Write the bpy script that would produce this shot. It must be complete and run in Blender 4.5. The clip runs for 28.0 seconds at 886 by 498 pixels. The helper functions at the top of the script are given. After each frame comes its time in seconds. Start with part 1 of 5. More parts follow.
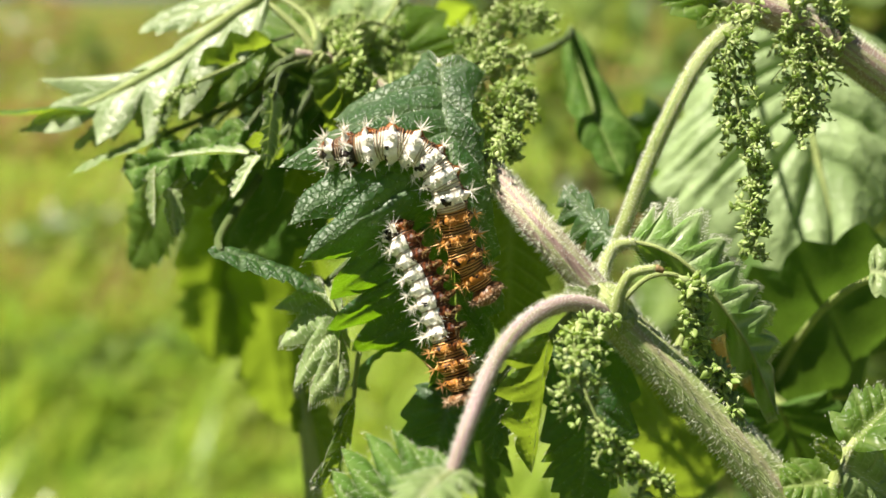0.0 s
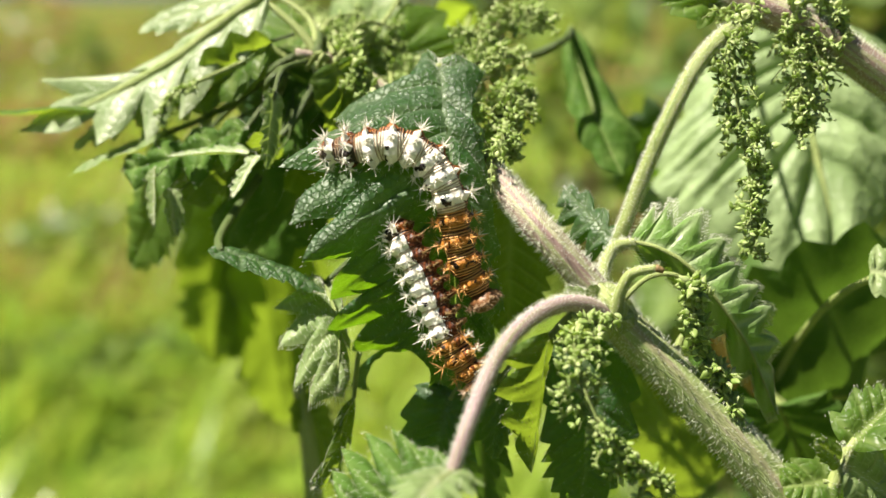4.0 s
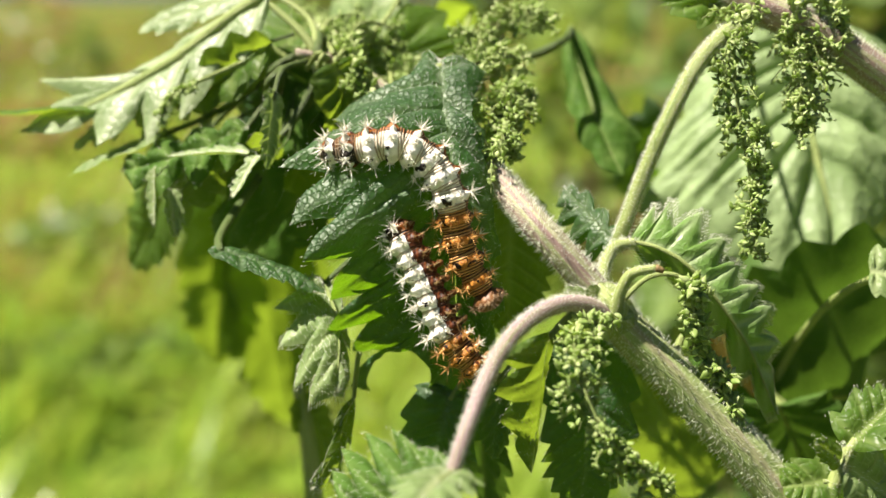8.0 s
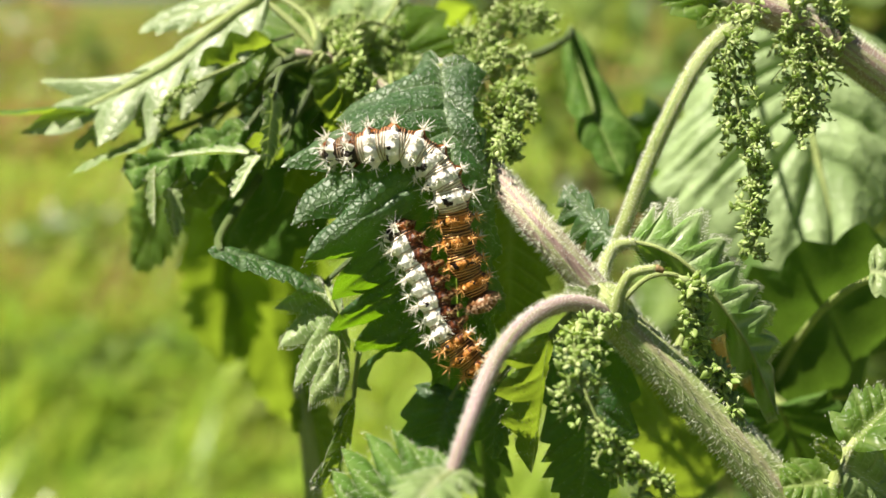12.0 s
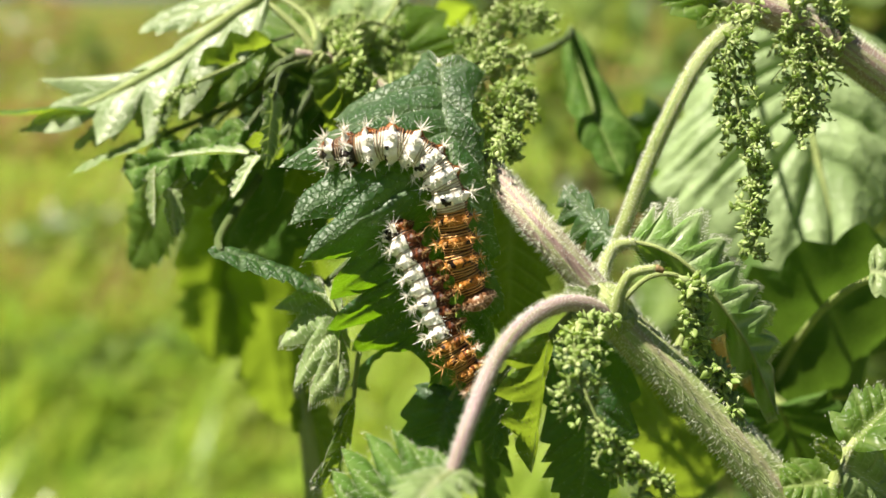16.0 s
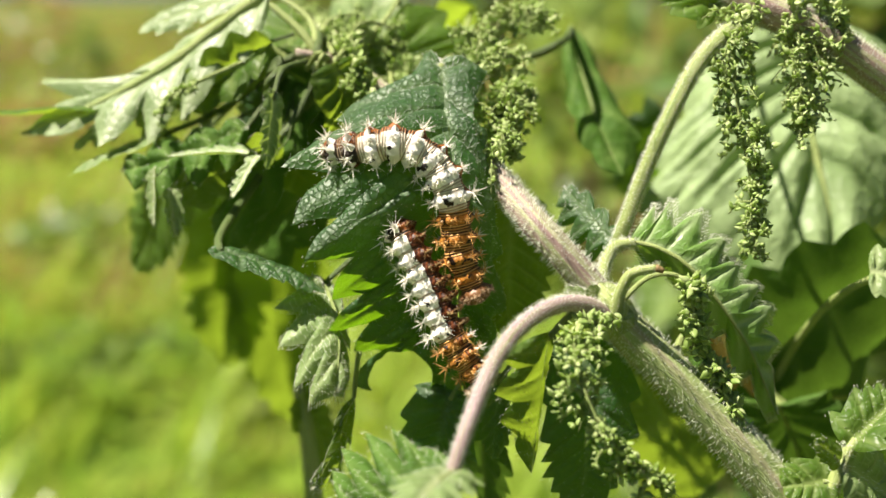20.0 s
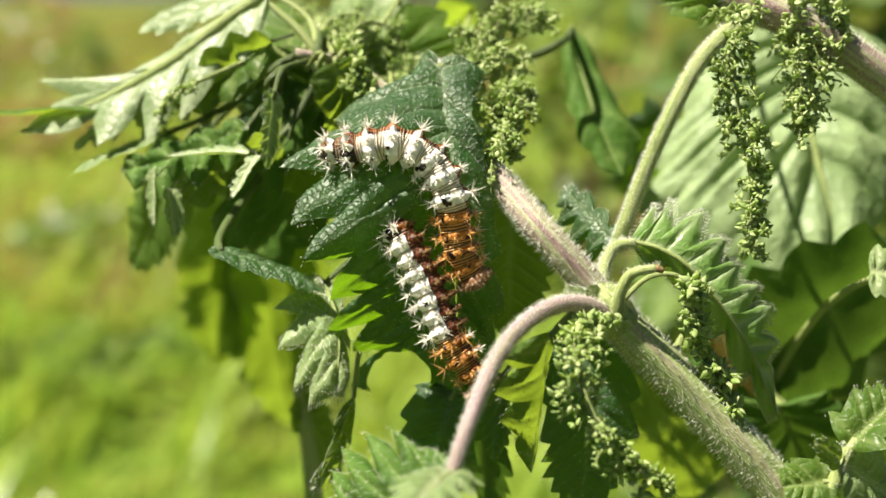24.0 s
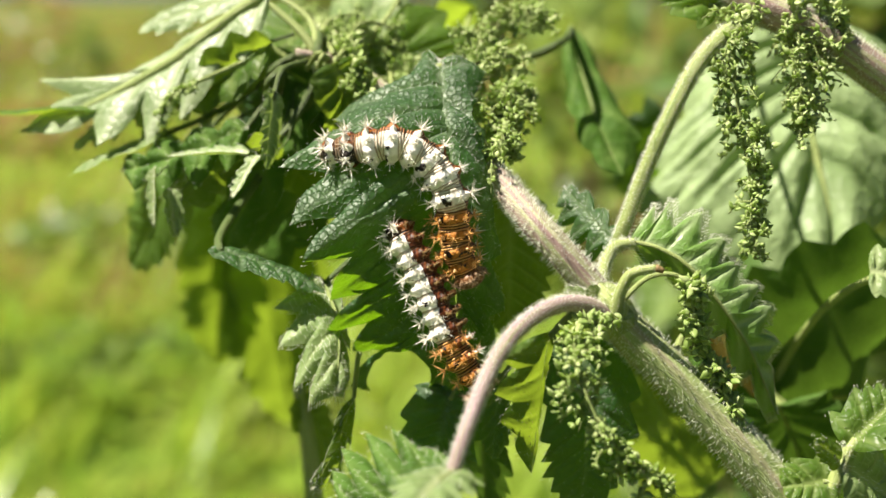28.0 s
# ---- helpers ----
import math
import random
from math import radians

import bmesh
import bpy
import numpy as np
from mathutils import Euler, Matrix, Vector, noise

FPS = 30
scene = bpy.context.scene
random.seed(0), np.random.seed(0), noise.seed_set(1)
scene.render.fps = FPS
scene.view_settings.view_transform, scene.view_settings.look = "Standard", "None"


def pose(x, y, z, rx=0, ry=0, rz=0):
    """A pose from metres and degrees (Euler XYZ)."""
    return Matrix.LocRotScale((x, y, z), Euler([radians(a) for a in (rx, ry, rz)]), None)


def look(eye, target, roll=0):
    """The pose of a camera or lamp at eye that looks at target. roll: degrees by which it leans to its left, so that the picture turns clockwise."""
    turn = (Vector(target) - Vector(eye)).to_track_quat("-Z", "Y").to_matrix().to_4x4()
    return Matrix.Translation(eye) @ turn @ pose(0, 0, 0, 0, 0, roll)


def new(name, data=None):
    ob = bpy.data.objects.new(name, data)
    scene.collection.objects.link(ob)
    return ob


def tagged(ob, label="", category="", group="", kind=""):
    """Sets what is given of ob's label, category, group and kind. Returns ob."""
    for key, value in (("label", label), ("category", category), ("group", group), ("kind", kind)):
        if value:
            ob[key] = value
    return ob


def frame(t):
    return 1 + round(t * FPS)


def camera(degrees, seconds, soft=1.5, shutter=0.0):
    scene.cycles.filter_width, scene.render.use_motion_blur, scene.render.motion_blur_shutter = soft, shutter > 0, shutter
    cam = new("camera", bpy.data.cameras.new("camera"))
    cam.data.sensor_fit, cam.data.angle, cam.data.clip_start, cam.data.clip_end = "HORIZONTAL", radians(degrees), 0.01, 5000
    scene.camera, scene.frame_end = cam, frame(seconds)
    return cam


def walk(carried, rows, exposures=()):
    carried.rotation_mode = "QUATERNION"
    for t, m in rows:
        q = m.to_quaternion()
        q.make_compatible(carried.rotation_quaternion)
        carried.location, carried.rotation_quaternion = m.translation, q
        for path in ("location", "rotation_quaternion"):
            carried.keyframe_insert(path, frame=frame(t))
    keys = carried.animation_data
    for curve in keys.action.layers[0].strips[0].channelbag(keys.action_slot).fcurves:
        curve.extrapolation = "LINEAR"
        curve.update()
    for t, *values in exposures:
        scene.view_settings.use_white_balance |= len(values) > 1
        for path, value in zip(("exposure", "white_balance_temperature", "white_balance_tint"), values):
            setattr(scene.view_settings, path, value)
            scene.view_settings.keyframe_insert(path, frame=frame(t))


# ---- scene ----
cam = camera(40, 28.0)
SWAY = ((0, -3), (2, -3), (3.5, -2.5), (5.5, -1.5), (7, -0.5), (8, 0), (9.5, 2), (10.5, 5), (11, 6), (12, 5), (12.5, 3),
        (14.5, -3), (15, -6), (15.5, -6), (16, -3), (17, -1.5), (17.5, -4), (18.5, -4), (19, -3), (19.5, 0), (20, 8),
        (20.5, 3), (21, 0.5), (21.5, 0), (23.5, 0.5), (25, 1), (26, 0), (27, 2.5), (28, 0))

# The picture plane of the subject: u to the right, v up along the camera's picture, w towards the camera, in millimetres.
TILT = radians(11.6)
REACH = 0.16
RIGHT = Vector((1, 0, 0))
UP = Vector((0, math.sin(TILT), math.cos(TILT)))
NEAR = Vector((0, -math.cos(TILT), math.sin(TILT)))
HEART = Vector((0, 0, 0.55))


def at(p):
    return HEART + (RIGHT * p[0] + UP * p[1] + NEAR * p[2]) * 0.001


def turn(p):
    return RIGHT * p[0] + UP * p[1] + NEAR * p[2]


# ---- camera ----
eye = HEART + NEAR * REACH
CAM = pose(eye.x, eye.y, eye.z, 90 - 11.6, 0, 0)
walk(cam, [(0.0, CAM), (28.0, CAM)])
cam.data.dof.use_dof = True
cam.data.dof.focus_distance = 0.1595
cam.data.dof.aperture_fstop = 14.0

# ---- light ----
SUN_AT = Vector((-0.45, -0.1, 0.887)).normalized()
world = bpy.data.worlds.new("sky")
scene.world = world
world.use_nodes = True
wn = world.node_tree.nodes
sky = wn.new("ShaderNodeTexSky")
sky.sky_type = "NISHITA"
sky.sun_disc = False
sky.air_density, sky.dust_density = 0.6, 0.4
sky.sun_elevation = math.asin(SUN_AT.z)
sky.sun_rotation = math.atan2(SUN_AT.x, SUN_AT.y)
wn["Background"].inputs[1].default_value = 0.022
world.node_tree.links.new(sky.outputs[0], wn["Background"].inputs[0])
sun = new("sun", bpy.data.lights.new("sun", "SUN"))
sun.data.energy, sun.data.angle, sun.data.color = 5.0, radians(0.5), (1.0, 0.905, 0.78)
sun.matrix_world = look(SUN_AT, (0, 0, 0))
scene.view_settings.exposure = 1.36


# ---- materials ----
def material(name):
    m = bpy.data.materials.new(name)
    m.use_nodes = True
    nt = m.node_tree
    nt.nodes.clear()
    out = nt.nodes.new("ShaderNodeOutputMaterial")
    return m, nt, out


def node(nt, kind, **values):
    n = nt.nodes.new(kind)
    for key, value in values.items():
        key = key.replace("_", " ")
        if key in n.inputs:
            n.inputs[key].default_value = value
    return n


def ramp(nt, fac, stops):
    n = nt.nodes.new("ShaderNodeValToRGB")
    e = n.color_ramp.elements
    while len(e) < len(stops):
        e.new(0.5)
    for el, (pos, col) in zip(e, stops):
        el.position = pos
        el.color = (*col, 1) if len(col) == 3 else col
    nt.links.new(fac, n.inputs[0])
    return n.outputs[0]


def mixed(nt, fac, a, b, mode="MIX"):
    n = nt.nodes.new("ShaderNodeMix")
    n.data_type, n.blend_type = "RGBA", mode
    for k, v in ((0, fac), (6, a), (7, b)):
        if isinstance(v, (int, float)):
            n.inputs[k].default_value = v
        elif isinstance(v, tuple):
            n.inputs[k].default_value = (*v, 1)
        else:
            nt.links.new(v, n.inputs[k])
    return n.outputs[2]


def maths(nt, op, a, b=0.0, c=0.0):
    n = nt.nodes.new("ShaderNodeMath")
    n.operation = op
    for k, v in enumerate((a, b, c)):
        if isinstance(v, (int, float)):
            n.inputs[k].default_value = v
        else:
            nt.links.new(v, n.inputs[k])
    return n.outputs[0]


def attribute(nt, name, out="Fac"):
    n = nt.nodes.new("ShaderNodeAttribute")
    n.attribute_name = name
    return n.outputs[out]


def leaf_material(name, top, pale, through_colour, thin=0.4, rough=0.42, gloss=0.5, cells=0.62, relief=0.8, mesh=0.28, groove_shade=0.0, fuzz=0.0):
    """Nettle leaf: quilted by fine veins, with paler main veins; part of the light passes through."""
    m, nt, out = material(name)
    L = nt.links
    flat = attribute(nt, "flat", "Vector")
    vein = attribute(nt, "vein")
    big = node(nt, "ShaderNodeTexNoise", Scale=0.12, Detail=3.0)
    L.new(flat, big.inputs["Vector"])
    fine = node(nt, "ShaderNodeTexNoise", Scale=2.2, Detail=4.0)
    L.new(flat, fine.inputs["Vector"])
    warp = node(nt, "ShaderNodeVectorMath")
    warp.operation = "MULTIPLY_ADD"
    L.new(fine.outputs["Color"], warp.inputs[0])
    warp.inputs[1].default_value = (0.5, 0.5, 0.5)
    L.new(flat, warp.inputs[2])
    vor = node(nt, "ShaderNodeTexVoronoi", Scale=cells)
    vor.feature = "DISTANCE_TO_EDGE"
    L.new(warp.outputs[0], vor.inputs["Vector"])
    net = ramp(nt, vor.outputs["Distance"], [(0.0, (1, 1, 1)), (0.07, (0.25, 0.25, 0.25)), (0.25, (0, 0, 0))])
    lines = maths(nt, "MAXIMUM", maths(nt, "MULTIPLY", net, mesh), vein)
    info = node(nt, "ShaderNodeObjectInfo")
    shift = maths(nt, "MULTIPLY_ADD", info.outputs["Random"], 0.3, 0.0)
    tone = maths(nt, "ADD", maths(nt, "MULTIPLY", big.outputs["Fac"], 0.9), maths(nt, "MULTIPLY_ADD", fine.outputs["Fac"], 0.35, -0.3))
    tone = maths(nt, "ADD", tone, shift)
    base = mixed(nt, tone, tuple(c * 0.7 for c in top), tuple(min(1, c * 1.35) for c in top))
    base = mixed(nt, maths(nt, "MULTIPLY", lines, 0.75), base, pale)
    # shade of the fine vein grooves, darkened into the base colour
    base = mixed(nt, maths(nt, "MULTIPLY", net, groove_shade), base, tuple(c * 0.35 for c in top))
    body = node(nt, "ShaderNodeBsdfPrincipled", Roughness=rough)
    body.inputs["Specular IOR Level"].default_value = gloss
    body.inputs["Sheen Weight"].default_value = fuzz
    body.inputs["Sheen Roughness"].default_value = 0.4
    L.new(base, body.inputs["Base Color"])
    dome = ramp(nt, vor.outputs["Distance"], [(0.0, (0, 0, 0)), (0.07, (0.6, 0.6, 0.6)), (0.2, (0.9, 0.9, 0.9)), (0.45, (1, 1, 1))])
    height = maths(nt, "ADD", dome, maths(nt, "MULTIPLY", fine.outputs["Fac"], 0.22))
    bump = node(nt, "ShaderNodeBump", Strength=relief, Distance=0.00026)
    L.new(height, bump.inputs["Height"])
    L.new(bump.outputs[0], body.inputs["Normal"])
    glow = node(nt, "ShaderNodeBsdfTranslucent")
    lit = mixed(nt, tone, tuple(c * 0.75 for c in through_colour), tuple(min(1, c * 1.2) for c in through_colour))
    lit = mixed(nt, maths(nt, "MULTIPLY", lines, 0.28), lit, tuple(c * 0.45 for c in through_colour))
    L.new(lit, glow.inputs[0])
    mix = node(nt, "ShaderNodeMixShader", Fac=thin)
    L.new(body.outputs[0], mix.inputs[1])
    L.new(glow.outputs[0], mix.inputs[2])
    L.new(mix.outputs[0], out.inputs[0])
    return m


def skin(name, stops, scale=900.0, rough=0.5, thin=0.0, bump_size=0.0001, gloss=0.35, glow_colour=(0.3, 0.4, 0.05)):
    """A soft plant surface with mottled colour at two scales."""
    m, nt, out = material(name)
    L = nt.links
    co = node(nt, "ShaderNodeTexCoord")
    a = node(nt, "ShaderNodeTexNoise", Scale=scale, Detail=4.0)
    b = node(nt, "ShaderNodeTexNoise", Scale=scale * 0.17, Detail=2.0)
    L.new(co.outputs["Object"], a.inputs["Vector"])
    L.new(co.outputs["Object"], b.inputs["Vector"])
    info = node(nt, "ShaderNodeObjectInfo")
    geo = node(nt, "ShaderNodeNewGeometry")
    tone = maths(nt, "ADD", maths(nt, "MULTIPLY", a.outputs["Fac"], 0.5), maths(nt, "MULTIPLY", b.outputs["Fac"], 0.6))
    tone = maths(nt, "ADD", tone, maths(nt, "MULTIPLY_ADD", info.outputs["Random"], 0.16, -0.12))
    tone = maths(nt, "ADD", tone, maths(nt, "MULTIPLY_ADD", geo.outputs["Random Per Island"], 0.3, -0.15))
    body = node(nt, "ShaderNodeBsdfPrincipled", Roughness=rough)
    body.inputs["Specular IOR Level"].default_value = gloss
    L.new(ramp(nt, tone, stops), body.inputs["Base Color"])
    bump = node(nt, "ShaderNodeBump", Strength=0.5, Distance=bump_size)
    L.new(a.outputs["Fac"], bump.inputs["Height"])
    L.new(bump.outputs[0], body.inputs["Normal"])
    if thin:
        glow = node(nt, "ShaderNodeBsdfTranslucent", Color=(*glow_colour, 1))
        mix = node(nt, "ShaderNodeMixShader", Fac=thin)
        L.new(body.outputs[0], mix.inputs[1])
        L.new(glow.outputs[0], mix.inputs[2])
        L.new(mix.outputs[0], out.inputs[0])
    else:
        L.new(body.outputs[0], out.inputs[0])
    return m


def stem_material(name, stops, rough=0.5, turn_at=None, ridge=None):
    """A nettle stem: long streaks of colour and fine ribs along it."""
    m, nt, out = material(name)
    L = nt.links
    flat = attribute(nt, "flat", "Vector")
    mp = node(nt, "ShaderNodeMapping", Scale=(1.6, 0.07, 1))
    L.new(flat, mp.inputs[0])
    a = node(nt, "ShaderNodeTexNoise", Scale=1.0, Detail=4.0)
    L.new(mp.outputs[0], a.inputs["Vector"])
    mp2 = node(nt, "ShaderNodeMapping", Scale=(5.0, 0.5, 1))
    L.new(flat, mp2.inputs[0])
    b = node(nt, "ShaderNodeTexNoise", Scale=1.5, Detail=3.0)
    L.new(mp2.outputs[0], b.inputs["Vector"])
    tone = maths(nt, "ADD", maths(nt, "MULTIPLY", a.outputs["Fac"], 0.75), maths(nt, "MULTIPLY", b.outputs["Fac"], 0.3))
    if turn_at:
        # the stem turns from green to pinkish beige above this length
        sep = node(nt, "ShaderNodeSeparateXYZ")
        L.new(flat, sep.inputs[0])
        up = node(nt, "ShaderNodeMapRange")
        L.new(sep.outputs["Y"], up.inputs["Value"])
        for k, v in zip(("From Min", "From Max", "To Min", "To Max"), (turn_at - 4, turn_at + 6, 0.0, 0.22)):
            up.inputs[k].default_value = v
        tone = maths(nt, "ADD", tone, up.outputs[0])
    body = node(nt, "ShaderNodeBsdfPrincipled", Roughness=rough)
    body.inputs["Specular IOR Level"].default_value = 0.4
    colour = ramp(nt, tone, stops)
    if ridge:
        # purple lines along the four ribs of the square stem
        ribs = node(nt, "ShaderNodeSeparateXYZ")
        L.new(flat, ribs.inputs[0])
        double = maths(nt, "SUBTRACT", maths(nt, "MULTIPLY", ribs.outputs["Z"], ribs.outputs["Z"]), maths(nt, "MULTIPLY", ribs.outputs["X"], ribs.outputs["X"]))
        four = maths(nt, "MULTIPLY", maths(nt, "MULTIPLY", double, double), 0.0427)
        share = maths(nt, "ADD", four, maths(nt, "MULTIPLY_ADD", a.outputs["Fac"], 0.7, -0.35))
        colour = mixed(nt, ramp(nt, share, [(0.0, (0, 0, 0)), (0.72, (0, 0, 0)), (1.0, (0.4, 0.4, 0.4))]), colour, ridge)
    L.new(colour, body.inputs["Base Color"])
    bump = node(nt, "ShaderNodeBump", Strength=0.8, Distance=0.0002)
    L.new(b.outputs["Fac"], bump.inputs["Height"])
    L.new(bump.outputs[0], body.inputs["Normal"])
    glow = node(nt, "ShaderNodeBsdfTranslucent", Color=(0.4, 0.5, 0.1, 1))
    mix = node(nt, "ShaderNodeMixShader", Fac=0.12)
    L.new(body.outputs[0], mix.inputs[1])
    L.new(glow.outputs[0], mix.inputs[2])
    L.new(mix.outputs[0], out.inputs[0])
    return m


LEAF = leaf_material("nettle_leaf", (0.014, 0.062, 0.007), (0.15, 0.22, 0.1), (0.3, 0.6, 0.01), thin=0.28, rough=0.5, gloss=0.75, relief=0.6, mesh=0.0, groove_shade=0.75, cells=1.1, fuzz=0.02)
# dull leaf copy: shade put into its colour, with little gloss
LEAF_MID = leaf_material("shaded_leaf", (0.055, 0.122, 0.018), (0.2, 0.3, 0.08), (0.15, 0.28, 0.025), thin=0.28, rough=0.55, gloss=0.1, relief=0.5, cells=0.5)
LEAF_SOFT = leaf_material("young_leaf", (0.064, 0.128, 0.022), (0.3, 0.38, 0.13), (0.43, 0.61, 0.04), thin=0.4, rough=0.32, gloss=0.2, relief=0.5)
LEAF_PALE = leaf_material("leaf_underside", (0.15, 0.225, 0.08), (0.5, 0.58, 0.3), (0.4, 0.55, 0.1), thin=0.3, rough=0.36, gloss=0.24, relief=0.34, mesh=0.4)
LEAF_UNDER = leaf_material("pale_underside", (0.3, 0.4, 0.19), (0.08, 0.15, 0.035), (0.36, 0.5, 0.1), thin=0.28, rough=0.45, gloss=0.3, relief=0.5, cells=0.3, mesh=0.35)
LEAF_YOUNG = leaf_material("youngest_leaf", (0.17, 0.31, 0.07), (0.62, 0.7, 0.44), (0.36, 0.56, 0.05), thin=0.34, rough=0.36, gloss=0.35, relief=0.3, cells=1.1, mesh=0.12)
LEAF_SILVER = leaf_material("silvery_leaf", (0.24, 0.33, 0.15), (0.68, 0.74, 0.5), (0.42, 0.55, 0.12), thin=0.28, rough=0.34, gloss=0.4, relief=0.4, mesh=0.3)
LEAF_DRY = leaf_material("yellowing_leaf", (0.27, 0.2, 0.05), (0.5, 0.38, 0.14), (0.5, 0.32, 0.05), thin=0.4, rough=0.5, gloss=0.2, relief=0.4)
STEM = stem_material("stem_green", [(0.3, (0.2, 0.3, 0.07)), (0.55, (0.36, 0.43, 0.15)), (0.75, (0.5, 0.53, 0.28))])
# darkened copy of the green stem, shade put into its colour
STEM_DARK = stem_material("stem_shade", [(0.3, (0.05, 0.09, 0.02)), (0.55, (0.1, 0.15, 0.04)), (0.75, (0.2, 0.2, 0.09))])
STEM_MAIN = stem_material("stem_streaked", [(0.3, (0.17, 0.25, 0.06)), (0.5, (0.38, 0.47, 0.19)), (0.67, (0.44, 0.45, 0.27)), (0.79, (0.35, 0.26, 0.23))], turn_at=568.0, ridge=(0.3, 0.17, 0.18))
STEM_RED = stem_material("stem_purple", [(0.3, (0.27, 0.3, 0.11)), (0.45, (0.36, 0.3, 0.24)), (0.56, (0.4, 0.27, 0.3)), (0.8, (0.54, 0.42, 0.46))])
HAIR = skin("plant_hair", [(0.2, (0.75, 0.77, 0.66)), (0.9, (0.92, 0.92, 0.84))], 500, 0.3, 0.45, glow_colour=(0.8, 0.85, 0.65))
FLORET = skin("floret_green", [(0.2, (0.16, 0.26, 0.05)), (0.45, (0.38, 0.5, 0.16)), (0.75, (0.7, 0.76, 0.42))], 1500, 0.4, 0.45, glow_colour=(0.52, 0.66, 0.18))
BROWN = skin("dry_brown", [(0.2, (0.12, 0.07, 0.03)), (0.8, (0.3, 0.2, 0.09))], 900, 0.6)
GRASS = skin("grass_blade", [(0.15, (0.055, 0.115, 0.014)), (0.5, (0.21, 0.345, 0.032)), (0.8, (0.47, 0.54, 0.15))], 6, 0.3, 0.45, gloss=0.4, glow_colour=(0.47, 0.56, 0.06))
STRAW = skin("dry_grass", [(0.2, (0.16, 0.1, 0.035)), (0.8, (0.4, 0.29, 0.12))], 6, 0.6, 0.3, glow_colour=(0.5, 0.35, 0.1))
EARTH = skin("meadow_ground", [(0.4, (0.022, 0.052, 0.007)), (0.5, (0.055, 0.1, 0.01)), (0.56, (0.1, 0.135, 0.02)), (0.7, (0.19, 0.13, 0.05))], 7, 0.9, bump_size=0.02, gloss=0.05)
SPINE_WHITE = skin("spine_cream", [(0.2, (0.84, 0.81, 0.7)), (0.9, (0.95, 0.93, 0.87))], 1200, 0.4, 0.15, glow_colour=(0.9, 0.85, 0.65))
SPINE_GREY = skin("spine_tan", [(0.2, (0.09, 0.045, 0.012)), (0.9, (0.55, 0.38, 0.17))], 1200, 0.4, 0.1, glow_colour=(0.6, 0.5, 0.3))
SPINE_TAN = skin("bristle_tan", [(0.2, (0.24, 0.14, 0.07)), (0.9, (0.62, 0.46, 0.3))], 1200, 0.4, 0.1, glow_colour=(0.6, 0.5, 0.3))
SPINE_GOLD = skin("spine_orange", [(0.2, (0.62, 0.3, 0.08)), (0.9, (0.9, 0.58, 0.22))], 1200, 0.4, 0.15, glow_colour=(0.85, 0.45, 0.1))
HEADSKIN = skin("caterpillar_head", [(0.3, (0.03, 0.015, 0.008)), (0.5, (0.14, 0.055, 0.018)), (0.8, (0.36, 0.2, 0.08))], 1500, 0.45)


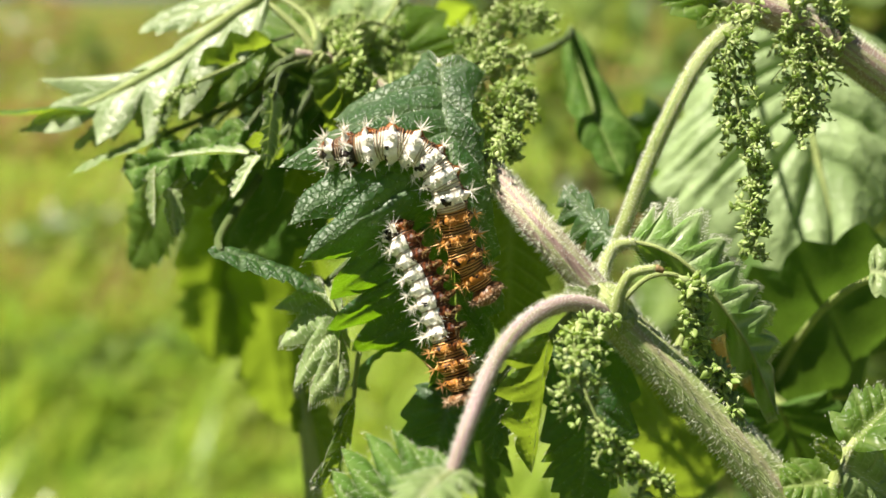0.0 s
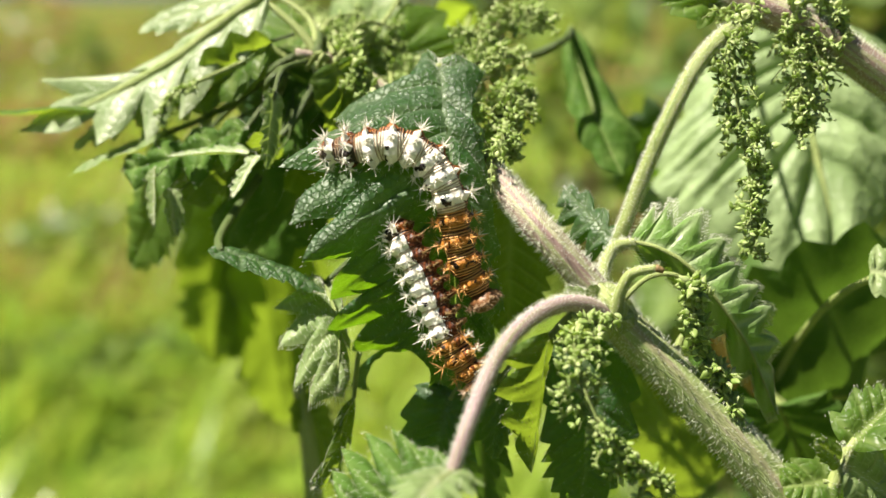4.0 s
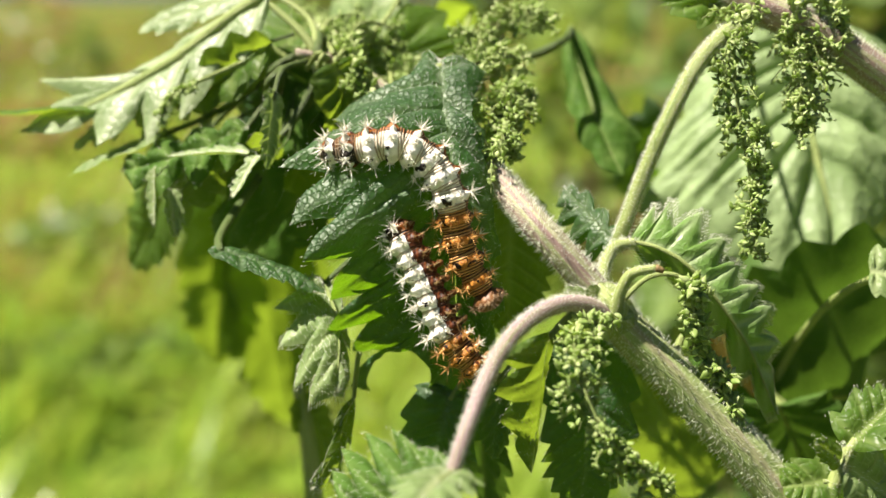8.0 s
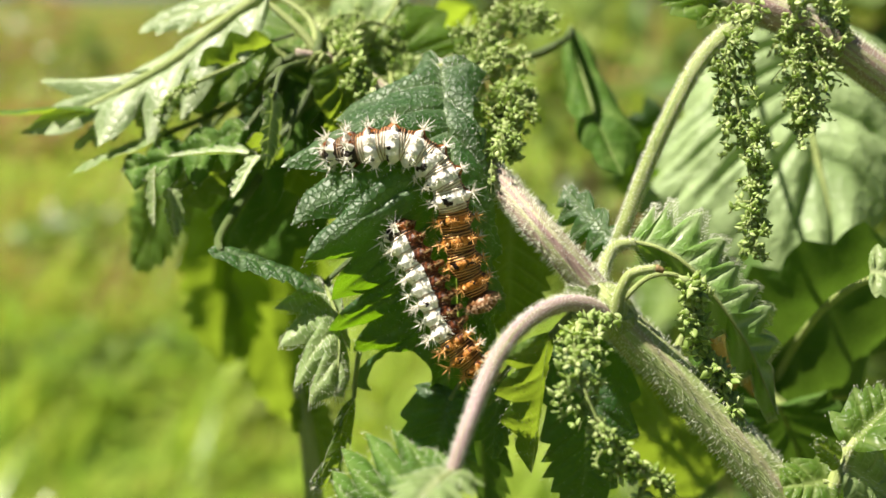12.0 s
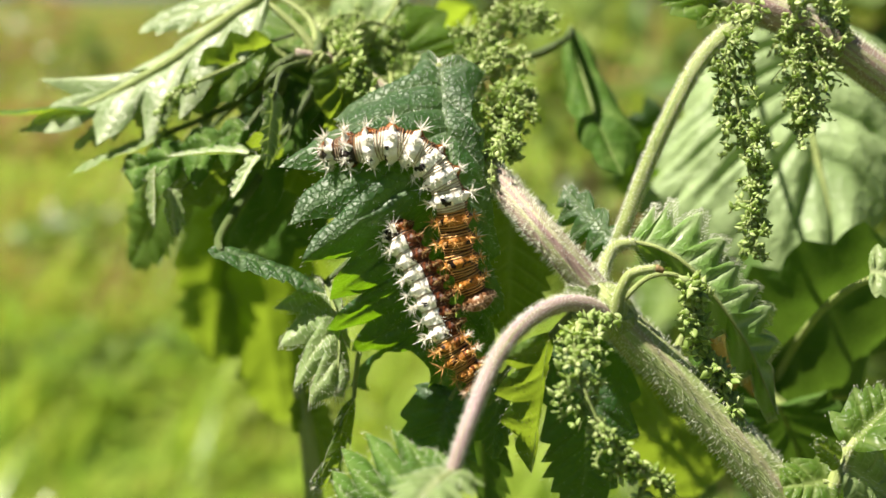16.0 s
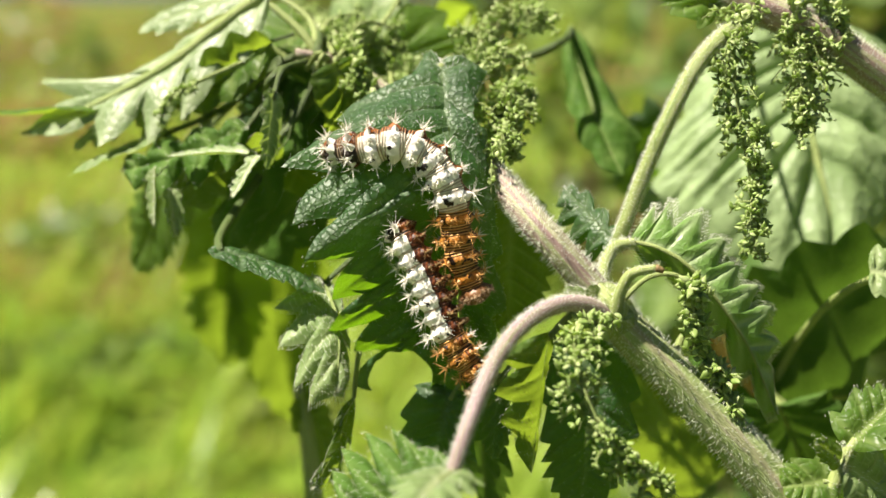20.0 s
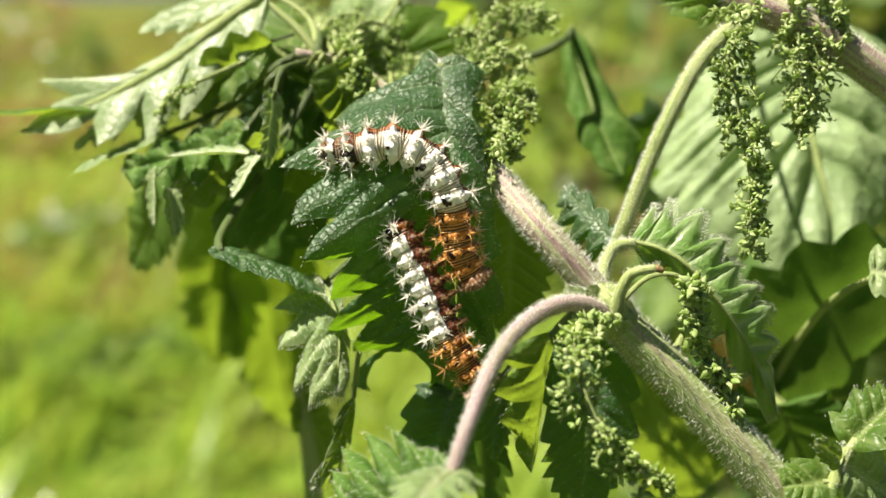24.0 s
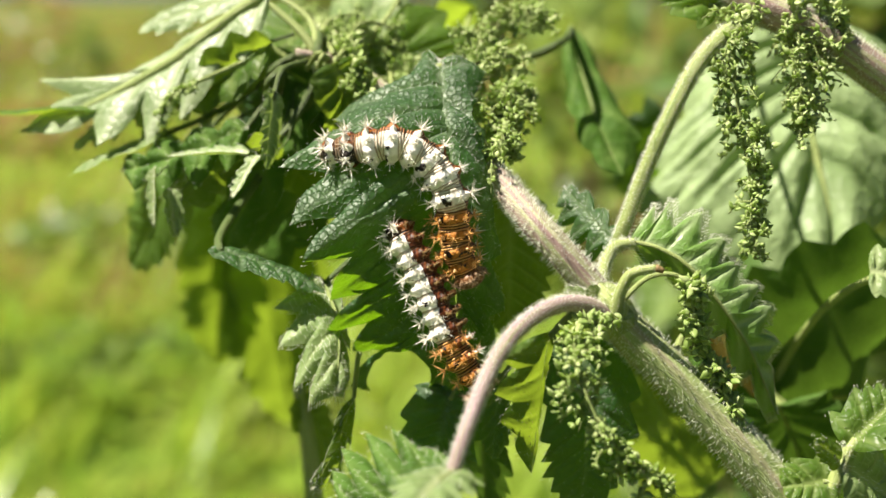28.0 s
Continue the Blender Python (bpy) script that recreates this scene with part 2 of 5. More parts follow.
def banded_skin(name, back, rust, low, reach, lit, line, gap, blotch, mottle=0.0, folds=0.78):
    """A caterpillar's ring: a pale or orange back, a dark seam, rusty blotched sides and a dark belly; fine creased lines run round it in the folds."""
    m, nt, out = material(name)
    L = nt.links
    co = node(nt, "ShaderNodeTexCoord")
    sep = node(nt, "ShaderNodeSeparateXYZ")
    L.new(co.outputs["Object"], sep.inputs[0])
    info = node(nt, "ShaderNodeObjectInfo")
    n1 = node(nt, "ShaderNodeTexNoise", Scale=800.0, Detail=2.0)
    n1.noise_dimensions = "4D"
    L.new(co.outputs["Object"], n1.inputs["Vector"])
    L.new(maths(nt, "MULTIPLY", info.outputs["Random"], 40.0), n1.inputs["W"])
    n2 = node(nt, "ShaderNodeTexNoise", Scale=2400.0, Detail=3.0)
    L.new(co.outputs["Object"], n2.inputs["Vector"])
    angle = maths(nt, "DIVIDE", maths(nt, "ABSOLUTE", maths(nt, "ARCTAN2", sep.outputs["Y"], sep.outputs["Z"])), math.pi)
    angle = maths(nt, "ADD", angle, maths(nt, "MULTIPLY_ADD", n1.outputs["Fac"], 0.22, -0.11))
    black = (0.012, 0.008, 0.007)
    side = mixed(nt, ramp(nt, n2.outputs["Fac"], [(0.0, (0, 0, 0)), (0.42, (0, 0, 0)), (0.56, (1, 1, 1))]), tuple(c * 0.25 for c in rust), rust)
    top = mixed(nt, maths(nt, "MULTIPLY", n2.outputs["Fac"], 0.35), back, tuple(c * 0.72 for c in back))
    top = mixed(nt, ramp(nt, n2.outputs["Fac"], [(0.0, (0, 0, 0)), (0.5, (0, 0, 0)), (0.62, (mottle, mottle, mottle))]), top, tuple(c * 0.2 for c in back))
    top = mixed(nt, ramp(nt, n1.outputs["Fac"], [(0.0, (0, 0, 0)), (blotch, (0, 0, 0)), (blotch + 0.025, (1, 1, 1))]), top, black)
    on_top = ramp(nt, angle, [(0.0, (1, 1, 1)), (reach - 0.012, (1, 1, 1)), (reach + 0.012, (0, 0, 0))])
    seam = ramp(nt, angle, [(0.0, (0, 0, 0)), (reach - 0.005, (0, 0, 0)), (reach + 0.01, (1, 1, 1)), (reach + 0.04, (0, 0, 0))])
    belly = ramp(nt, angle, [(0.0, (0, 0, 0)), (0.66, (0, 0, 0)), (0.74, (1, 1, 1))])
    col = mixed(nt, on_top, mixed(nt, belly, side, low), top)
    col = mixed(nt, maths(nt, "MULTIPLY", seam, 0.8), col, black)
    # creases in the folds: fine raised lines
    x = maths(nt, "ABSOLUTE", sep.outputs["X"])
    wave = maths(nt, "MULTIPLY_ADD", maths(nt, "SINE", maths(nt, "MULTIPLY_ADD", n1.outputs["Fac"], 3.0, maths(nt, "MULTIPLY", sep.outputs["X"], 17000.0))), 0.5, 0.5)
    pale = mixed(nt, on_top, line, lit)
    deep = mixed(nt, on_top, (0.02, 0.01, 0.008), gap)
    crease = mixed(nt, ramp(nt, wave, [(0.0, (0, 0, 0)), (0.3, (0, 0, 0)), (0.6, (1, 1, 1))]), deep, pale)
    fold = ramp(nt, maths(nt, "ADD", maths(nt, "MULTIPLY", x, 1000.0), maths(nt, "MULTIPLY_ADD", n1.outputs["Fac"], 0.7, -0.35)),
                [(0.0, (0, 0, 0)), (folds, (0, 0, 0)), (folds + 0.12, (1, 1, 1))])
    col = mixed(nt, maths(nt, "MULTIPLY", fold, 0.88), col, crease)
    body = node(nt, "ShaderNodeBsdfPrincipled", Roughness=0.45)
    body.inputs["Specular IOR Level"].default_value = 0.3
    L.new(col, body.inputs["Base Color"])
    h = maths(nt, "ADD", n2.outputs["Fac"], maths(nt, "MULTIPLY", maths(nt, "MULTIPLY", wave, fold), 1.2))
    bump = node(nt, "ShaderNodeBump", Strength=0.8, Distance=0.00018)
    L.new(h, bump.inputs["Height"])
    L.new(bump.outputs[0], body.inputs["Normal"])
    L.new(body.outputs[0], out.inputs[0])
    return m


RING_WHITE = banded_skin("ring_white", (0.9, 0.88, 0.81), (0.36, 0.12, 0.02), (0.03, 0.014, 0.008), 0.4, (0.8, 0.74, 0.6), (0.4, 0.2, 0.08), (0.36, 0.26, 0.16), 0.59)
# white ring with less white; shade of its sides put into darker rust
RING_SHADED = banded_skin("ring_shade_sided", (0.9, 0.88, 0.81), (0.15, 0.04, 0.009), (0.03, 0.014, 0.006), 0.32, (0.8, 0.74, 0.6), (0.26, 0.11, 0.04), (0.36, 0.26, 0.16), 0.605)
RING_ORANGE = banded_skin("ring_orange", (0.54, 0.22, 0.035), (0.26, 0.08, 0.015), (0.04, 0.016, 0.008), 0.34, (0.62, 0.36, 0.12), (0.42, 0.2, 0.07), (0.035, 0.014, 0.008), 0.575, 0.62, 0.5)
RING_REAR = banded_skin("ring_rear", (0.025, 0.018, 0.014), (0.22, 0.07, 0.012), (0.04, 0.018, 0.012), 0.24, (0.4, 0.3, 0.2), (0.3, 0.16, 0.06), (0.03, 0.015, 0.01), 0.6)

# ---- building ----
ORG = {}


def thing(name, origin, label, category, group="", kind=""):
    ob = new(name)
    ob.empty_display_size = 0.01
    ob.location = origin
    ORG[ob] = Vector(origin)
    return tagged(ob, label, category, group, kind)


def mesh_of(name, verts, faces, mats, smooth=True):
    me = bpy.data.meshes.new(name)
    me.from_pydata([tuple(v) for v in verts], [], faces)
    for m in mats if isinstance(mats, (list, tuple)) else [mats]:
        me.materials.append(m)
    if smooth:
        me.polygons.foreach_set("use_smooth", [True] * len(me.polygons))
    return me


def part(name, verts, faces, mat, parent, label="", pivot=None, kind="", layers=None):
    """One mesh object under a thing or a part; verts in the world's metres, its origin at pivot."""
    pivot = Vector(pivot) if pivot is not None else ORG[parent].copy()
    me = mesh_of(name, [Vector(v) - pivot for v in verts], faces, mat)
    for key, (sort, values) in (layers or {}).items():
        a = me.attributes.new(key, sort, "POINT")
        a.data.foreach_set("vector" if sort == "FLOAT_VECTOR" else "value", values)
    ob = new(name, me)
    ob.parent = parent
    ob.location = pivot - ORG[parent]
    ORG[ob] = pivot
    return tagged(ob, label, kind=kind)


def spline(points, count, marks=None):
    """count + 1 points along a smooth curve through the given ones; marks gathers where each lies among them."""
    p = [Vector(q) for q in points]
    p = [p[0] * 2 - p[1]] + p + [p[-1] * 2 - p[-2]]
    fine = []
    for i in range(1, len(p) - 2):
        for k in range(24):
            s = k / 24
            a, b, c, d = p[i - 1:i + 3]
            fine.append(0.5 * ((2 * b) + (c - a) * s + (2 * a - 5 * b + 4 * c - d) * s * s + (3 * b - a - 3 * c + d) * s ** 3))
    fine.append(p[-2])
    length = [0.0]
    for a, b in zip(fine, fine[1:]):
        length.append(length[-1] + (b - a).length)
    made, j = [], 0
    for i in range(count + 1):
        want = length[-1] * i / count
        while j < len(fine) - 2 and length[j + 1] < want:
            j += 1
        step = max(1e-9, length[j + 1] - length[j])
        made.append(fine[j].lerp(fine[j + 1], min(1, (want - length[j]) / step)))
        if marks is not None:
            marks.append((j + min(1, (want - length[j]) / step)) / 24)
    return made


def tube(points, radii, sides=12, count=None, square=0.0, groove=0.0, wobble=0.0):
    """A stem through points in millimetres, its radius running through radii. Gives verts, faces, and samples of (place, outward)."""
    count = count or 8 * (len(points) - 1)
    marks = []
    path = spline(points, count, marks)
    verts, faces, skinpts, flat = [], [], [], []
    step = (path[1] - path[0]).length
    ref = Vector((0.3, 0.2, 1)).normalized()
    for i, c in enumerate(path):
        d = (path[min(i + 1, count)] - path[max(i - 1, 0)]).normalized()
        ref = (ref - d * ref.dot(d)).normalized()
        side = d.cross(ref)
        f = marks[i] / (len(points) - 1) * (len(radii) - 1)
        k = min(int(f), len(radii) - 2)
        r0 = radii[k] + (radii[k + 1] - radii[k]) * (f - k)
        for j in range(sides):
            a = 2 * math.pi * j / sides
            r = r0 * (1 + square * math.cos(4 * a) + groove * math.cos(8 * a + 1))
            r *= 1 + wobble * noise.noise(c * 0.5 + Vector((j, 0, 0)))
            o = ref * math.cos(a) + side * math.sin(a)
            verts.append(at(c + o * r))
            skinpts.append((c + o * r, o, d))
            flat += [math.sin(a) * 2.2, i * step, math.cos(a) * 2.2]
        if i:
            for j in range(sides):
                q, s = (i - 1) * sides, i * sides
                faces.append((q + j, q + (j + 1) % sides, s + (j + 1) % sides, s + j))
    faces.append(tuple(range(sides))[::-1])
    faces.append(tuple(range(count * sides, count * sides + sides)))
    return verts, faces, skinpts, {"flat": ("FLOAT_VECTOR", flat)}


def hairs(parent, samples, number, length, thick, seed, lean=0.25, mat=None, spread=0.0):
    """Stiff little hairs on a surface, in one mesh."""
    rng = random.Random(seed)
    verts, faces = [], []
    for _ in range(number):
        c, o, d = rng.choice(samples)
        o = (o + Vector([rng.uniform(-lean, lean) for _ in range(3)]) + d * rng.uniform(-0.1, 0.3)).normalized()
        c = c + d * rng.uniform(-0.8, 0.8) + o.cross(d) * rng.uniform(-spread, spread)
        l = length * rng.uniform(0.5, 1.3)
        x = o.orthogonal().normalized()
        y = o.cross(x)
        n = len(verts)
        for k in range(3):
            a = 2.094 * k
            verts.append(at(c - o * 0.1 + (x * math.cos(a) + y * math.sin(a)) * thick))
        verts.append(at(c + o * l))
        faces += [(n, n + 1, n + 3), (n + 1, n + 2, n + 3), (n + 2, n, n + 3)]
    return part("hairs", verts, faces, mat or HAIR, parent, "fine pale stinging hairs", kind="stuff")


def smooth(a, b, x):
    x = min(1, max(0, (x - a) / (b - a)))
    return x * x * (3 - 2 * x)


def leaf(parent, base, tip, width, face, mat, bend=0.0, fold=(0, 0), teeth=9, depth=0.34, rows=9, cols=9,
         relief=0.6, ripple=0.5, seed=0, petiole=None, stalk=0.8, stalk_mat=None, hair=0, stalk_hair=0, label="", name="leaf", lean=0.3, rib=0.0):
    """A toothed nettle leaf from base to tip (millimetres), half as wide as width, its upper side towards face.
    bend lifts the middle, fold lifts the two halves (degrees)."""
    rng = random.Random(seed)
    base, tip, face = Vector(base), Vector(tip), Vector(face)
    a = tip - base
    long = a.length
    a.normalize()
    n = (face - a * face.dot(a)).normalized()
    side = a.cross(n)
    half = width / 2
    R = teeth * rows
    relief = min(relief, width * 0.07)
    off = Vector((seed * 7.3, seed * 3.1, 0))
    jag = [rng.uniform(0.75, 1.25) for _ in range(2 * teeth + 4)]
    verts, flat, vein, edge_pts, spots = [], [], [], [], []
    for i in range(R + 1):
        s = i / R
        f = min(1, s / 0.14) ** 0.55 * (1 - s) ** 0.8 * (1 + 1.2 * s) / 1.05
        p = (s * teeth) % 1
        saw = p / 0.72 if p < 0.72 else (1 - p) / 0.28
        near_vein = min(abs(p - 0.72), abs(p + 0.28))
        sweep = -0.35 + 1.05 * smooth(0.0, 0.4, s)
        for j in range(-cols, cols + 1):
            t = j / cols
            e = abs(t) ** 3.5
            jg = jag[int(s * teeth) + (teeth + 2 if t > 0 else 0)]
            x = t * half * f * (1 + 0.75 * depth * jg * (saw - 0.6) * e)
            y = long * s + abs(t) * half * f * sweep + e * depth * jg * half * f * saw * lean
            q = y / long
            v1 = math.exp(-(x / (0.28 + 0.5 * (1 - s))) ** 2)
            v2 = math.exp(-(near_vein * long / teeth / 0.3) ** 2) * (1 - 0.5 * abs(t)) if i > 2 else 0
            v = max(v1, 0.8 * v2)
            z = relief * (1 - v) * (0.6 + 0.9 * math.sin(math.pi * min(1, abs(t) * 1.05))) * min(1, f * 1.5)
            z += ripple * half * 0.12 * (noise.noise(Vector((x, y, 0)) * 0.16 + off) + abs(t) ** 2 * 0.9 * math.sin(s * teeth * 2.1 + seed + (1 if t > 0 else 0)))
            lift = radians(fold[0] if t < 0 else fold[1]) * (1 if t > 0 else -1) * min(1, abs(x) / 1.5)
            x, z = x * math.cos(lift) - z * math.sin(lift), x * math.sin(lift) + z * math.cos(lift)
            z += 0.14 * noise.noise(Vector((x, y, 3)) * 0.9 + off) * (0.3 + relief)
            place = base + a * y + n * (bend * 4 * q * (1 - q) + z) + side * x
            verts.append(place)
            flat += [t * half * f, y, 0.0]
            vein.append(v)
    wide = 2 * cols + 1
    for i in range(2, R - 1):
        for j in range(wide):
            k = i * wide + j
            if j in (0, wide - 1):
                inner = verts[k + 1] if j == 0 else verts[k - 1]
                edge_pts.append((verts[k], ((verts[k] - inner).normalized() + a * 0.4).normalized(), a))
            elif (i + j) % 3 == 0:
                up = (verts[k + 1] - verts[k - 1]).cross(verts[k + wide] - verts[k - wide])
                if up.length > 1e-6:
                    spots += [(verts[k], up.normalized() * (1 if up.dot(n) > 0 else -1), a * 0.3)] * (4 if vein[k] > 0.5 else 1)
    faces = []
    for i in range(R):
        faces += [(i * wide + j, i * wide + j + 1, (i + 1) * wide + j + 1, (i + 1) * wide + j) for j in range(wide - 1)]
    ob = part(name, [at(v) for v in verts], faces, mat, parent, label, at(base), layers={"flat": ("FLOAT_VECTOR", flat), "vein": ("FLOAT", vein)})
    if rib:
        # the raised midrib
        row = [base + a * (long * k / 10) + n * (bend * 4 * k / 10 * (1 - k / 10) + rib * 0.25) for k in range(10)]
        rv, rf, _, rl = tube(row, [rib, rib * 0.8, rib * 0.25], 8, 30)
        part("midrib", rv, rf, STEM, ob, "pale raised midrib", layers=rl)
    if petiole:
        pv, pf, ps, pl = tube([*petiole, base + a * 1.5], [stalk * 1.15, stalk, stalk * 0.8], 9)
        pet = part("petiole", pv, pf, stalk_mat or STEM, ob, layers=pl)
        if stalk_hair:
            hairs(pet, ps, int(stalk_hair * 1.5), 0.52, 0.027, seed + 3, spread=0.3)
    if hair:
        hairs(ob, edge_pts * 2 + spots, hair, 0.5, 0.03, seed + 5)
    return ob


def lobed_leaf(parent, rib, left, right, mat, face=(0, 0.2, 1), deep=0.4, cols=12, rows=8, relief=0.5, arch=(0.06, 0.06), seed=0, ripple=0.4,
               petiole=None, stalk=0.8, stalk_mat=None, hair=0, stalk_hair=0, hair_long=0.5, label="", bites=(), ridge=0.0, first=0.04, last=0.86, rim_only=False, rim=0.0):
    """A large-toothed leaf: a midrib through the points rib, and on each side the tips of its teeth from the base to the apex (millimetres)."""
    face = Vector(face).normalized()
    line = spline(rib, 200)
    off = Vector((seed * 7.3, seed * 3.1, 0))
    verts, faces, flat, vein, edge_pts, spots = [], [], [], [], [], []

    def rib_at(m):
        return line[int(200 * min(1, max(0, m)))]

    for sign, teeth in ((-1, left), (1, right)):
        teeth = [Vector(q) for q in teeth]
        n = len(teeth)
        starts = [first + (last - first) * (k / max(1, n - 1)) ** 1.15 for k in range(n)]
        marks = [(line[0], 0.0, 0)]
        for k in range(n):
            marks.append((teeth[k], starts[k], 1))
            if k + 1 < n:
                m = 0.5 * (starts[k] + starts[k + 1])
                gap = teeth[k].lerp(teeth[k + 1], 0.36)
                marks.append((gap.lerp(rib_at(m + 0.05), deep), m, 0))
        marks.append((line[-1], 1.0, 0))
        trail = []
        for (a, ma, ta), (b, mb, tb) in zip(marks, marks[1:]):
            foot = rib_at(0.5 * (ma + mb))
            chord = b - a
            out = (a + b) * 0.5 - foot
            out = (out - chord * (out.dot(chord) / max(1e-6, chord.length_squared)))
            out = out.normalized() * chord.length * (0.1 if tb else 0.0) if out.length > 1e-6 else out
            for q in range(rows):
                f = q / rows
                trail.append((a.lerp(b, f) + out * math.sin(math.pi * f), ma + (mb - ma) * f, min(abs(f - 1) if tb else 9, f if ta else 9)))
        trail.append((line[-1], 1.0, 9))
        start = len(verts)
        wide = cols + 1
        for i, (e, m, near) in enumerate(trail):
            r = rib_at(m)
            d = (rib_at(m + 0.02) - rib_at(m - 0.02)).normalized()
            across = e - r
            span = across.length
            nrm = across.cross(d) * sign
            nrm = nrm.normalized() if nrm.length > 1e-5 else face
            if nrm.dot(face) < 0:
                nrm = -nrm
            for j in range(wide):
                t = j / cols
                p = r.lerp(e, t)
                v1 = math.exp(-(t * span / (0.25 + 0.35 * (1 - m))) ** 2)
                v2 = math.exp(-(near * 3.6) ** 2) * (1 - 0.55 * t) if near < 1 else 0
                v = max(v1, 0.8 * v2, rim * smooth(0.82, 1.0, t))
                crease = max(v1, math.exp(-near * 4.2) * (1 - 0.4 * t))
                lift = (arch[0] if sign < 0 else arch[1]) * span * math.sin(math.pi * min(1, t * 1.02))
                lift += relief * (1 - crease) * math.sin(math.pi * min(1, t * 0.9 + 0.1)) * min(1, span / 4)
                lift += ripple * noise.noise(p * 0.22 + off) * min(1, span / 5) + 0.16 * noise.noise(p * 0.9 + off) * (0.3 + relief)
                p = p + nrm * lift
                verts.append(p)
                flat += [p.x, p.y, p.z]
                vein.append(v)
                if j == cols and 1 < i < len(trail) - 1:
                    edge_pts.append((p, (across.normalized() + d * 0.3 + nrm * 0.25).normalized(), d))
                elif 0 < j < cols and (i + j) % 3 == 0:
                    spots += [(p, nrm, d * 0.3)] * (3 if v > 0.5 else 1)
            if i:
                q, s = start + (i - 1) * wide, start + i * wide
                for j in range(cols):
                    faces.append((q + j, q + j + 1, s + j + 1, s + j) if sign > 0 else (s + j, s + j + 1, q + j + 1, q + j))
    if bites:
        centres = [(Vector(b), r) for b, r in bites]

        def eaten(p):
            for b, r in centres:
                away = Vector((p.x - b.x, p.y - b.y, 0))
                reach = r * (1 + 0.12 * noise.noise(away.normalized() * 2.5 + b))
                if away.length < reach:
                    return p + away.normalized() * (reach - away.length)
            return None

        pushed = [eaten(p) for p in verts]
        faces = [f for f in faces if not all(pushed[k] is not None for k in f)]
        verts = [p if q is None else q for p, q in zip(verts, pushed)]
        edge_pts = [q for q in edge_pts if eaten(q[0]) is None]
        spots = [q for q in spots if eaten(q[0]) is None]
    ob = part("leaf", [at(v) for v in verts], faces, mat, parent, label, at(line[0]), layers={"flat": ("FLOAT_VECTOR", flat), "vein": ("FLOAT", vein)})
    if ridge:
        # on a pale underside, given as negative, it stands out; on an upper side it shows less
        thick = abs(ridge)
        rv, rf, _, rl = tube([p - face * ridge * 0.3 for p in line[::20]], [thick, thick * 0.8, thick * 0.25], 8, 30)
        part("midrib", rv, rf, STEM, ob, "pale raised midrib", layers=rl)
    if petiole:
        pv, pf, ps, pl = tube([*petiole, line[6]], [stalk * 1.15, stalk, stalk * 0.8], 9)
        pet = part("petiole", pv, pf, stalk_mat or STEM, ob, layers=pl)
        if stalk_hair:
            hairs(pet, ps, int(stalk_hair * 1.5), 0.52, 0.027, seed + 3, spread=0.3)
    if hair:
        hairs(ob, edge_pts if rim_only else edge_pts * 3 + spots, hair, hair_long, 0.03, seed + 5)
    return ob


def floret_meshes():
    """Small knots of two to four flattened green seeds, each with a pointed end."""
    made = []
    for k in range(6):
        rng = random.Random(40 + k)
        verts, faces = [], []
        for q in range(3 + k % 3):
            m = pose(0, 0, 0, rng.uniform(0, 360), rng.uniform(0, 360), rng.uniform(0, 360)) @ pose(0.00068, 0, 0)
            size = 0.00058 * rng.uniform(0.7, 1.15)
            n = len(verts)
            rings = ((-0.8, 0.3), (-0.35, 0.66), (0.2, 0.7), (0.8, 0.36))
            verts.append(m @ (Vector((-1.1, 0, 0)) * size))
            for x, r in rings:
                verts.extend(m @ (Vector((x, r * math.cos(j * 1.047), 0.42 * r * math.sin(j * 1.047))) * size) for j in range(6))
            verts.append(m @ (Vector((1.55, 0, 0)) * size))
            for j in range(6):
                w = (j + 1) % 6
                faces.append((n, n + 1 + w, n + 1 + j))
                faces += [(n + 1 + 6 * r + j, n + 1 + 6 * r + w, n + 7 + 6 * r + w, n + 7 + 6 * r + j) for r in range(3)]
                faces.append((n + 19 + j, n + 19 + w, n + 25))
        made.append(mesh_of("floret", verts, faces, FLORET))
    return made


FLORETS = floret_meshes()


